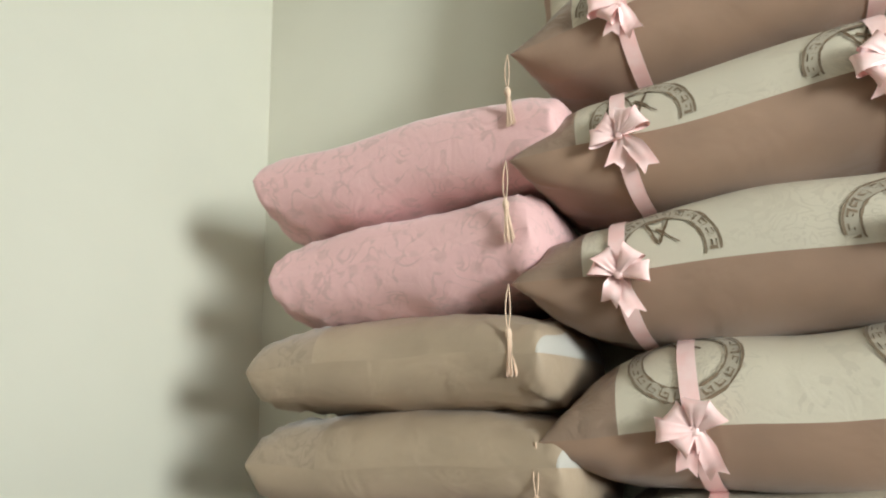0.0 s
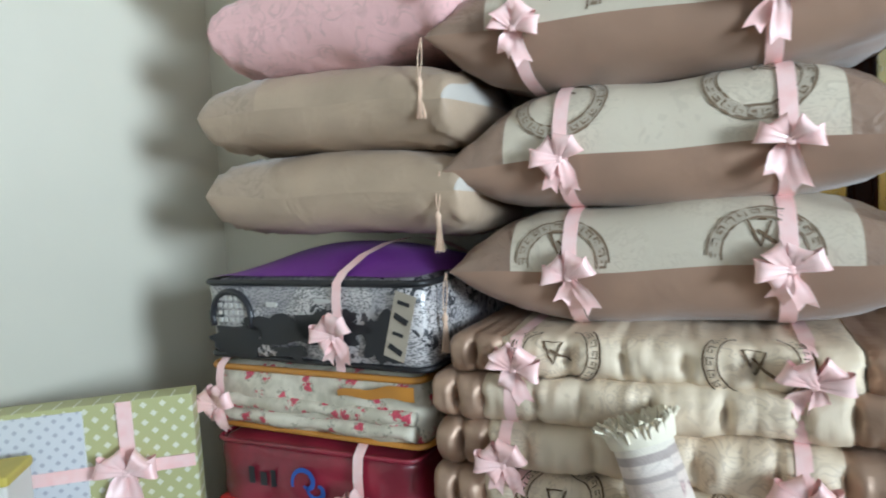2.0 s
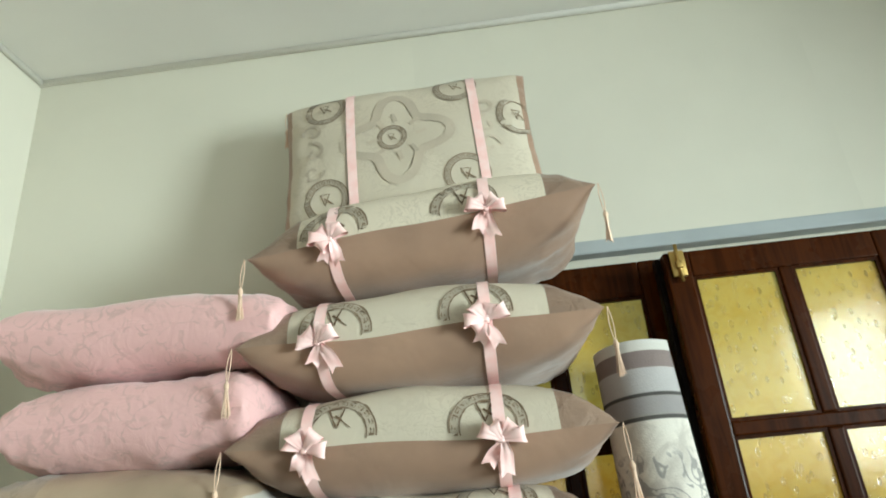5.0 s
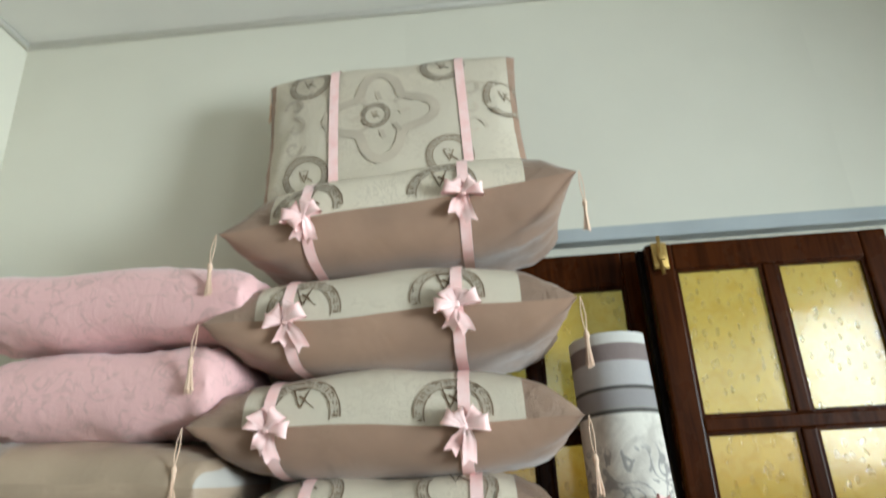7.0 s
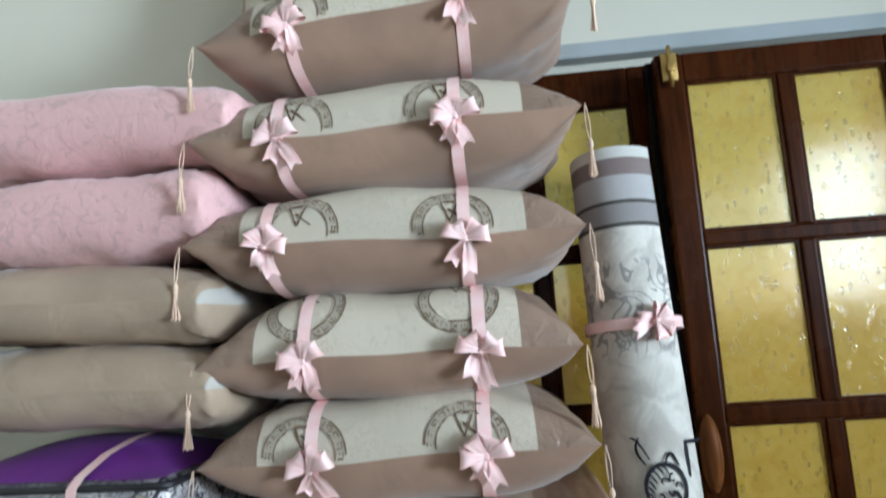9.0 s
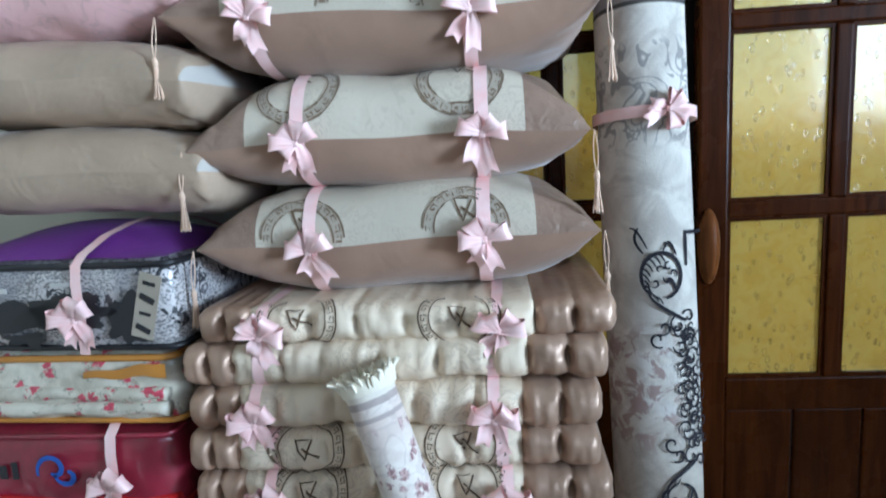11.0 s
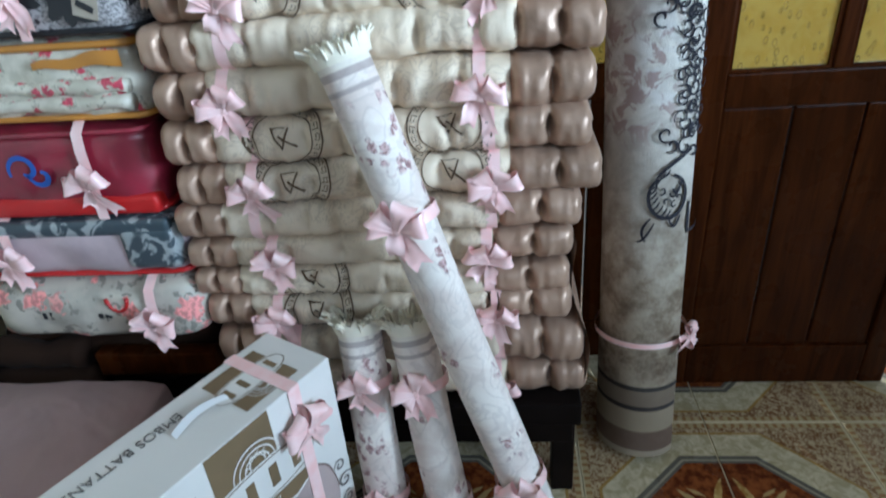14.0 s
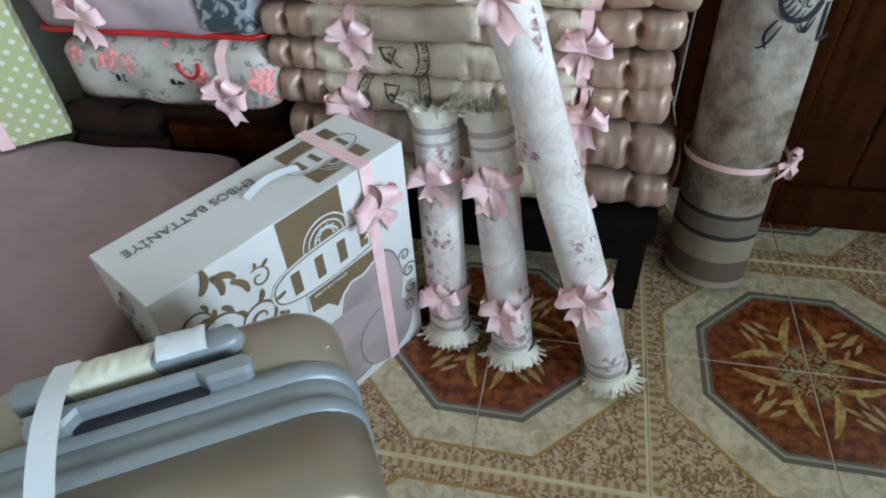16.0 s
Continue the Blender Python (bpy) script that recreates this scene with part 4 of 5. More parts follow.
PILLOWS = [  # left tip, right tip, tip z, up, down, front y, ribbons, medallion shift, tilt
    (-0.335, 0.417, 1.262, 0.100, 0.100, 0.945, (-0.116, 0.208), 0.012, 0.002), (-0.343, 0.404, 1.450, 0.118, 0.092, 0.960, (-0.126, 0.212), 0.105, 0.0),
    (-0.366, 0.432, 1.674, 0.110, 0.100, 0.965, (-0.195, 0.198), 0.018, -0.010), (-0.350, 0.444, 1.900, 0.108, 0.106, 0.960, (-0.164, 0.196), 0.018, 0.004),
    (-0.332, 0.478, 2.152, 0.115, 0.108, 0.970, (-0.136, 0.224), 0.012, 0.040)]
for i, (xl, xr, z, up, down, yf, ties, ov, tilt) in enumerate(PILLOWS):
    a, b = (xr - xl) / 2, 0.22
    cx = (xl + xr) / 2
    pil = Pillow(a, b, up + 0.012, down + 0.004, i + 1, tilt=tilt)
    t = thing("pillow", "long taupe velvet pillow with ivory medallion top and tassels", "pillow", pose(cx, yf + b, z), "stacked tasselled pillows")
    e0, e1 = -1 + 0.115 / a, 1 - 0.115 / a
    part("underside", pil.skin(-1, 1, False, 56, 26), TAUPE, t)
    part("top_panel", pil.skin(e0, e1, True, 44, 26), IVORY, t, "ivory damask top panel")
    part("end_border", pil.skin(-1, e0, True, 14, 26), TAUPE_SATIN, t)
    part("end_border", pil.skin(e1, 1, True, 14, 26), TAUPE_SATIN, t)
    for bx in ties:
        part("ribbon", pil.band(bx - cx, 0.0125, 0.03 if bx < 0 else 0.0), PINK_RIBBON, t)
        p = pil.at((bx - cx) / a, -1.0, True)
        bow(t, (p.x, p.y - 0.006, p.z - 0.004), 1.0, 4)
    for mx in (-0.13, 0.175):
        part("medallion_band", pil.decal([(ring_line(0.079 * 0.87), 0.079 * 0.12)], (mx - cx) / a, ov, True, 0.0012), BAND, t)
        part("printed_medallion", pil.decal(medallion(0.079, 1.0, 0.40), (mx - cx) / a, ov, True), EMBLEM_PALE, t)
        part("printed_mark", pil.decal(medallion(0.079, 1.0, 0.40, True), (mx - cx) / a, ov, True), EMBLEM, t)
    for s in (-1, 1):
        p = pil.at(s * 1.0, -1.0, True)
        tassel(t, (p.x + 0.004 * s, p.y, p.z), 0.145, 0.03 * s, i * 2 + s, 0.012 if s < 0 else 0.004)

# upright cushion on top
cu = Pillow(0.365, 0.258, 0.085, 0.06, 12, 0.45)
t = thing("cushion", "square ivory damask cushion with printed medallions standing upright", "cushion", pose(0.036, 1.215, 2.452, 82, -2, 0))
part("front", cu.skin(-0.93, 0.93, True, 40, 30), IVORY, t)
part("border", cu.skin(-1, -0.93, True, 8, 30), TAUPE, t)
part("border", cu.skin(0.93, 1, True, 8, 30), TAUPE, t)
part("back", cu.skin(-1, 1, False, 40, 30), TAUPE, t)
for x, y in ((-0.62, 0.72), (0.42, 0.72), (-0.62, -0.55), (0.42, -0.5), (0.88, 0.2), (-0.1, 0.1)):
    part("medallion_band", cu.decal([(ring_line((0.062 if x != -0.1 else 0.04) * 0.87), 0.0075)], x, y, False, 0.0012), BAND, t)
    part("printed_medallion", cu.decal(medallion(0.062 if x != -0.1 else 0.04), x, y), EMBLEM_PALE, t)
    part("printed_mark", cu.decal(medallion(0.062 if x != -0.1 else 0.04, inner=True), x, y), EMBLEM_PALE, t)
lobed = lambda k, a: (k * (0.115 + 0.030 * math.cos(4 * a)) * math.cos(a), k * (0.115 + 0.030 * math.cos(4 * a)) * math.sin(a))
for k, half in ((1.02, 0.013),):
    part("damask_frame", cu.decal([([lobed(k, 2 * math.pi * j / 96) for j in range(97)], half)], -0.06, 0.1), FADED, t)
for j in range(8):
    a_ = math.pi * j / 4
    part("damask_leaf", cu.decal([([(q * math.cos(a_ + 1.1 * (q - 0.05) * (-1) ** j * 3), q * math.sin(a_ + 1.1 * (q - 0.05) * (-1) ** j * 3)) for q in (0.052, 0.058, 0.064, 0.07, 0.076, 0.082)], 0.006)], -0.06, 0.1), FADED, t)
for sx, ox_ in ((-1, -0.72), (1, 0.62)):
    for j in range(3):
        part("damask_leaf", cu.decal([(curl(0.0, -0.07 + 0.07 * j, 0.034, 90 * j, 330 * sx, 18), 0.005)], ox_, 0.1), FADED, t)
for x in (-0.15, 0.20):
    bm = bmesh.new()
    pts = [cu.at(x / 0.365, math.sin((1 - k / 12) * math.pi / 2), True, 0.004) for k in range(25)]
    strip(bm, pts, [Vector((0.0125, 0, 0))] * 25, [Vector((0, 0, 1))] * 25)
    part("ribbon", bm, PINK_RIBBON, t)

p = cu.at(-1.0, 1.0, True)
tassel(t, (p.x, p.y, p.z), 0.12, 0.0, 77).matrix_local = Matrix.Translation(p) @ pose(0, 0, 0, -82, 0, 0) @ Matrix.Translation(-p)

# ---- left stack ----
SIDE = [  # left, right, centre z, up, down, front y, half depth, kind
    (-0.925, -0.285, 1.418, 0.088, 0.088, 0.945, 0.215, "tan"), (-0.930, -0.300, 1.592, 0.088, 0.086, 0.945, 0.215, "tan"),
    (-0.890, -0.300, 1.772, 0.108, 0.090, 0.955, 0.215, "pink"), (-0.945, -0.240, 1.978, 0.092, 0.098, 0.955, 0.215, "pink")]
for i, (xl, xr, z, up, down, yf, b, k) in enumerate(SIDE):
    pil = Pillow((xr - xl) / 2, b, up, down, 20 + i, 0.42, (-0.012, -0.012, 0.0, -0.018)[i], True)
    pink = k == "pink"
    t = thing("pillow", "plump pink jacquard pillow with vine pattern" if pink else "plump tan satin pillow with lace embroidery", "pillow", pose((xl + xr) / 2, yf + b, z), "pillows beside the wall")
    cover, under = (PINK_CLOTH, PINK_CLOTH) if pink else (TAN_CLOTH, TAN_CLOTH)
    if pink:
        part("cover", pil.skin(-1, 1, True, 60, 28), cover, t)
    else:
        part("cover", pil.skin(-0.45, 0.982, True, 44, 28), cover, t)
        part("lace_panel", pil.skin(-1, -0.45, True, 24, 28), TAN_LACE, t, "embroidered lace corner")
        part("inner_pillow", pil.skin(0.982, 1, True, 10, 28), WHITE_CLOTH, t, "pale inner pillow showing at the open end")
    part("underside", pil.skin(-1, 1, False, 60, 28), under, t)


def soft_box(a, b, c, seed, r=0.028, puff=0.012):
    """A packed, rounded block: width a, depth b, height c, base at z 0, front at y 0."""
    bm = box(bmesh.new(), -a / 2, 0, 0, a / 2, b, c)
    bmesh.ops.subdivide_edges(bm, edges=bm.edges[:], cuts=15, use_grid_fill=True)
    for v in bm.verts:
        q = Vector((v.co.x / (a / 2), v.co.y / (b / 2) - 1, v.co.z / (c / 2) - 1))
        inner = Vector((max(-a / 2 + r, min(a / 2 - r, v.co.x)), max(r, min(b - r, v.co.y)), max(r, min(c - r, v.co.z))))
        d = v.co - inner
        if d.length > 1e-6:
            v.co = inner + d.normalized() * r
        bulge = Vector((q.x * (1 - q.y ** 2) * (1 - q.z ** 2), q.y * (1 - q.x ** 4) * (1 - q.z ** 2), q.z * (1 - q.x ** 2) * (1 - q.y ** 2)))
        v.co += bulge * puff + Vector((0, 1, 0.4)) * (0.008 * noise.noise(v.co * 14 + Vector((seed, 0, 0))) + 0.004 * noise.noise(v.co * 31 + Vector((seed, 3, 0))))
    return bm


def piping(a, b, z, r, rad, material, parent):
    bm = bmesh.new()
    pts = []
    for cx, cy, a0 in ((a / 2 - r, b - r, 0), (-a / 2 + r, b - r, 90), (-a / 2 + r, r, 180), (a / 2 - r, r, 270)):
        pts += [Vector((cx + r * math.cos(radians(a0 + k * 22.5)), cy + r * math.sin(radians(a0 + k * 22.5)), z)) for k in range(5)]
    tube(bm, pts + pts[:1], rad, 7, False)
    return part("piping", bm, material, parent)


def tie(parent, x, h, depth, front=-0.016, dome=0.0):
    bm = bmesh.new()
    pts = [Vector((x + 0.06 * (1 - k / 6) * (dome > 0), depth * (1 - k / 6), h + 0.012 + dome * (1 - (1 - 2 * k / 6) ** 2))) for k in range(6)] + [Vector((x, 0.012, h + 0.011)), Vector((x, front + 0.006, h - 0.006))] + [Vector((x, front, h * (1 - k / 5) - 0.006 * (1 - k / 5))) for k in range(1, 6)]
    strip(bm, pts, [Vector((0.011, 0, 0))] * len(pts), [Vector((0, -0.7, 0.7))] * len(pts))
    part("ribbon", bm, PINK_RIBBON, parent)


def pack(name, label, xl, xr, z0, z1, yf, body, trim_mat, ribbon_x, turn=0.0, seed=0, lid=None, puff=0.010, rim=None):
    a, c, b = xr - xl, z1 - z0, 0.42
    t = thing(name, label, "blanket bag", pose((xl + xr) / 2, yf, z0, 0, 0, turn), "packed blankets beside the wall")
    part("wrapping", soft_box(a, b, c, seed, min(0.03, c * 0.35), puff), body, t)
    if lid:
        bm = bmesh.new()
        sheet(bm, lambda u, v: Vector(((u - 0.5) * (a - 0.03), 0.012 + v * (b - 0.024), c + 0.004 + 0.055 * (1 - (2 * u - 1) ** 2) * (1 - (2 * v - 1) ** 2) + 0.004 * noise.noise(Vector((u * 4, v * 4, seed))))), 24, 20)
        part("lid", bm, lid, t, "purple fabric lid")
    if trim_mat:
        piping(a + 0.004, b, c - 0.008, 0.03, 0.007 if rim is None else 0.005, rim or trim_mat, t)
        piping(a + 0.004, b, 0.010, 0.03, 0.006, trim_mat, t)
    if ribbon_x is not None:
        tie(t, ribbon_x - (xl + xr) / 2, c, b, -0.006 - puff, 0.05 if lid else 0.0)
        bow(t, (ribbon_x - (xl + xr) / 2, -0.012 - puff, c * 0.42), 1.0, 4)
    return t


tagged(part("folded_blanket", soft_box(0.54, 0.40, 0.185, 3, 0.05), BROWN_CLOTH), "dark brown folded blanket on the bench", "blanket").matrix_world = pose(-0.66, 0.93, 0.285)
tagged(boxed("plank", (-0.66, 0.875, 0.365, -0.385, 0.915, 0.425), WOOD, bevel=0.006), "dark reddish wooden plank laid along the bench front", "plank")
tagged(boxed("plank_support", (-0.64, 0.88, 0.285, -0.60, 0.915, 0.365), BLACK_WOOD, bevel=0.004), "black block under the plank", "block")
rolled = bmesh.new()
tube(rolled, [Vector((-0.92 + 0.025 * k, 0.905 + 0.006 * math.sin(k), 0.41 + 0.004 * math.sin(2 * k))) for k in range(10)], lambda k: 0.034 + 0.004 * math.sin(9 * k), 14)
tube(rolled, [Vector((-0.92 + 0.022 * k, 0.90, 0.335)) for k in range(12)], 0.045, 14)
tagged(part("rolled_cloth", rolled, BROWN_CLOTH), "rolled brown cloths tucked under the bags", "cloth")
flat = pack("blanket_bag", "flat clear bag with a rose-printed cream blanket", -0.835, -0.375, 0.478, 0.612, 0.862, ROSE_PRINT, None, -0.46, 0, 31, None, 0.016)
grey = pack("blanket_bag", "clear bag with a rose-grey blanket and slate floral edge", -0.88, -0.385, 0.618, 0.745, 0.885, ROSE_GREY, RED_TRIM, -0.735, 0, 32, rim=BLACK_TRIM)
part("floral_edge", box(bmesh.new(), -0.24, -0.014, 0.097, 0.24, 0.2, 0.131, 0.012, 3), TEAL, grey, "slate blue floral edge")
part("floral_edge", box(bmesh.new(), 0.13, -0.016, 0.02, 0.245, 0.2, 0.115, 0.02, 3), TEAL, grey, "slate blue floral edge")
red = pack("blanket_bag", "crimson blanket in a clear bag with red base", -0.88, -0.402, 0.750, 0.925, 0.895, CRIMSON, RED_TRIM, -0.518, 0, 33, rim=CRIMSON)
part("base_band", box(bmesh.new(), -0.237, -0.014, 0.006, 0.237, 0.2, 0.045, 0.012, 3), RED_TRIM, red, "bright red base band")
floral = pack("blanket_bag", "floral cream blanket in a clear bag with orange piping", -0.905, -0.385, 0.932, 1.075, 0.915, FLORAL, ORANGE_TRIM, -0.865, -2, 34)
news = pack("blanket_bag", "purple-topped bag printed like newspaper", -0.915, -0.365, 1.080, 1.255, 0.915, NEWS, BLACK_TRIM, -0.545, -4, 35, PURPLE)

def marks(parent, m, items):
    """Plain bars: (x, z, width, height, material)."""
    for x, z, w_, h_, material in items:
        o = boxed("label_bar", (x - w_ / 2, -0.0006, z - h_ / 2, x + w_ / 2, 0.0006, z + h_ / 2), material, parent, 0)
        o.matrix_local = m


BLUE_INK = plain("blue_print", (0.03, 0.10, 0.42), 0.4)
BLACK_INK = plain("black_print", (0.02, 0.02, 0.024), 0.4)
PALE_INK = plain("pale_print", (0.60, 0.58, 0.55), 0.5)
marks(red, pose(0, -0.0135, 0), [(-0.135, 0.105, 0.014, 0.035, BLACK_INK), (-0.105, 0.10, 0.016, 0.028, BLACK_INK), (-0.08, 0.103, 0.012, 0.035, BLACK_INK)])
marks(flat, pose(0, -0.0135, 0), [(-0.10 + 0.0175 * k, 0.070, 0.0075 + 0.003 * (k % 3), 0.015 + 0.002 * (k % 2), BLACK_INK) for k in range(9)])
for bag_, x_, z_ in ((flat, 0.07, 0.11),):
    bm = bmesh.new()
    tube(bm, [Vector((x_ + 0.022 * math.cos(radians(a_)), -0.016, z_ + 0.03 * math.sin(radians(a_)))) for a_ in range(180, 361, 20)], 0.004, 7)
    part("carry_loop", bm, RED_TRIM, bag_, "red cord carry loop")
for k, (x_, z_, w_, h_) in enumerate(((-0.17, 0.045, 0.075, 0.034), (-0.04, 0.075, 0.10, 0.030), (0.075, 0.085, 0.08, 0.036), (0.19, 0.06, 0.045, 0.05), (-0.02, 0.03, 0.05, 0.014))):
    bm = bmesh.new()
    rim_ = [radians(a_) for a_ in range(0, 360, 9)]
    out_ = [1 + 0.55 * noise.noise(Vector((math.cos(a_) * 1.7 + 5 * k, math.sin(a_) * 1.7, 1.0))) + 0.2 * noise.noise(Vector((math.cos(a_) * 6, math.sin(a_) * 6, k))) for a_ in rim_]
    bm.faces.new([bm.verts.new((x_ + w_ * o_ * math.cos(a_), -0.0150, z_ + h_ * o_ * math.sin(a_))) for a_, o_ in zip(rim_, out_)])
    part("printed_shape", bm, BLACK_INK, news, "black printed silhouette", False)
marks(news, pose(0, -0.0145, 0), [(0.06, 0.135, 0.04, 0.008, PALE_INK), (-0.07, 0.125, 0.03, 0.010, PALE_INK)])
boxed("pale_band", (-0.022, -0.0007, -0.062, 0.022, 0.0007, 0.062), BAND, news, 0, "pale printed band").matrix_local = pose(0.232, -0.0148, 0.092, 0, 16, 0)
for k, (w_, h_) in enumerate(((0.024, 0.007), (0.030, 0.011), (0.022, 0.006), (0.030, 0.010))):
    boxed("label_bar", (-w_ / 2, -0.0006, -h_ / 2, w_ / 2, 0.0006, h_ / 2), BLACK_INK, news, 0).matrix_local = pose(0.232 + (0.042 - 0.028 * k) * 0.28, -0.0164, 0.092 + 0.042 - 0.028 * k, 0, 16 + 14 * (k % 2), 0)
bm = bmesh.new()
sheet(bm, lambda u, v: Vector((0.085 + 0.165 * u, -0.017 + 0.006 * u ** 4 - 0.002 * math.sin(9 * u), 0.106 + 0.010 * u + (0.006 + 0.008 * u) * (2 * v - 1) + 0.003 * math.sin(11 * u))), 24, 4)
part("tape", bm, ORANGE_TRIM, floral, "wide orange tape")
for z_ in (0.036, 0.066):
    bm = bmesh.new()
    tube(bm, [Vector((-0.245 + 0.0245 * k, -0.004 + 0.003 * noise.noise(Vector((k * 0.8, z_ * 90, 0))), z_ + 0.006 * noise.noise(Vector((k * 0.5, z_ * 50, 3))))) for k in range(21)], lambda k: 0.015 + 0.003 * math.sin(17 * k + z_ * 400), 12)
    part("blanket_fold", bm, FLORAL, floral)
bm = bmesh.new()
tube(bm, [Vector((-0.185 + 0.055 * math.cos(radians(a_)), -0.013, 0.095 + 0.055 * math.sin(radians(a_)))) for a_ in range(-20, 201, 11)], 0.007, 7)
part("printed_arch", bm, BLACK_INK, news, "black printed arch")
for k in range(5):
    for j in range(4):
        boxed("printed_dot", (-0.22 + k * 0.0155, -0.0150, 0.085 + j * 0.0155, -0.211 + k * 0.0155, -0.0120, 0.094 + j * 0.0155), PALE_INK, news, 0)

# ---- bed and green box ----
bed = thing("bed", "low bed with a mauve sheet", "bed", pose(0, 0, 0))
bm = soft_box(0.86, 1.75, 0.20, 5, 0.025, 0.012)
part("mattress", bm, MAUVE, bed).matrix_local = pose(-0.89, -0.93, 0.21)
boxed("base", (-1.30, -0.90, 0.0, -0.48, 0.79, 0.215), WOOD, bed, 0.008)


def flat_box(m, wide, high, thick, split):
    t = thing("gift_box", "sage polka-dot gift box with a pink ribbon", "gift box", m)
    boxed("base", (-wide, 0.012, 0, 0, thick, high - 0.004), GREEN_DOTS, t, 0.004)
    boxed("lid", (-wide - 0.003, 0, -0.0, 0.003, 0.05, high), GREEN_DOTS, t, 0.003)
    boxed("panel", (-wide + 0.006, -0.003, 0.01, -split, 0.001, high - 0.01), WHITE_DOTS, t, 0.0005, "white dotted panel")
    for d in ((-split * 0.62 - 0.014, -0.0065, 0.0, -split * 0.62 + 0.014, -0.0035, high), (-wide, -0.0062, high - 0.148, 0, -0.0036, high - 0.122)):
        boxed("ribbon", d, PINK_RIBBON, t, 0)
    boxed("label", (-split - 0.13, -0.0045, high - 0.30, -split - 0.02, -0.0035, high - 0.225), GREY_INK, t, 0)
    boxed("label", (-split - 0.127, -0.0060, high - 0.297, -split - 0.023, -0.0046, high - 0.228), CARD, t, 0, "white label")
    bow(t, (-split * 0.62, -0.01, high - 0.135), 1.25)
    return t


flat_box(pose(-0.872, 0.83, 0.415, 0, 0, 37), 0.42, 0.620, 0.08, 0.20)
cream = thing("carton", "cream carton with a yellow scalloped rim on the bed", "box", pose(-1.005, 0.545, 0.415, 0, 0, 37))
boxed("body", (-0.16, 0.0, 0.0, 0.0, 0.10, 0.535), CARD, cream, 0.006)
boxed("rim", (-0.163, -0.003, 0.535, 0.003, 0.103, 0.553), plain("yellow_card", (0.62, 0.50, 0.10), 0.5), cream, 0.005, "yellow rim")

# ---- rolled carpet ----
def roll(m, r, length, material, name, label, group=""):
    t = thing(name, label, "carpet", m, group)
    bm = bmesh.new()
    turns = 2.5

    def f(u, v):
        a = 2 * math.pi * u * turns
        rr = r * (0.62 + 0.38 * u) + 0.0015 * math.sin(3 * a + 9 * v)
        return Vector((rr * math.cos(a + 2.4), rr * math.sin(a + 2.4), length * v))

    sheet(bm, f, 110, 24)
    part("carpet_body", bm, material, t)
    return t


def place(p, q, spin=0.0):
    d = (Vector(q) - Vector(p)).normalized()
    z = d
    x = Vector((1, 0, 0)) - z * z.x
    x.normalize()
    y = z.cross(x)
    return Matrix.Translation(p) @ Matrix((x, y, z)).transposed().to_4x4() @ pose(0, 0, 0, 0, 0, spin)


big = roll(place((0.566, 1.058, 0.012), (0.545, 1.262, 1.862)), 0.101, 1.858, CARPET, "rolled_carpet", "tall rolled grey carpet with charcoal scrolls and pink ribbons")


def wrap(parent, z, r, half, lift=0.003):
    bm = bmesh.new()
    sheet(bm, lambda u, v: Vector(((r + lift) * math.cos(6.28319 * u), (r + lift) * math.sin(6.28319 * u), z + half * (2 * v - 1))), 40, 3, True)
    part("ribbon", bm, PINK_RIBBON, parent)


wrap(big, 1.462, 0.103, 0.012)
wrap(big, 0.315, 0.1025, 0.007)
bow(big, (0.025, -0.103, 1.462), 0.9, 0, 80, 12)
bow(big, (0.085, -0.065, 0.32), 0.8, 0, 60, 55)


def on_roll(curves, r):
    """Strokes in (arc metres, z metres) laid round a roll; arc 0 faces -y."""
    bm = bmesh.new()
    for line, half in curves:
        pts = [Vector(p) for p in line]
        vs = []
        for i, p in enumerate(pts):
            d = (pts[min(i + 1, len(pts) - 1)] - pts[max(i - 1, 0)]).normalized()
            hw = 0.72 * half * (0.35 + 0.65 * math.sin(math.pi * (0.12 + 0.76 * i / max(1, len(pts) - 1))))
            s = Vector((-d.y, d.x)) * hw
            row = []
            for c in (p + s, p - s):
                a = -math.pi / 2 + c.x / r
                row.append(bm.verts.new((r * math.cos(a), r * math.sin(a), c.y)))
            vs.append(row)
        for (a, b), (c, d) in zip(vs, vs[1:]):
            bm.faces.new((a, b, d, c))
    return bm


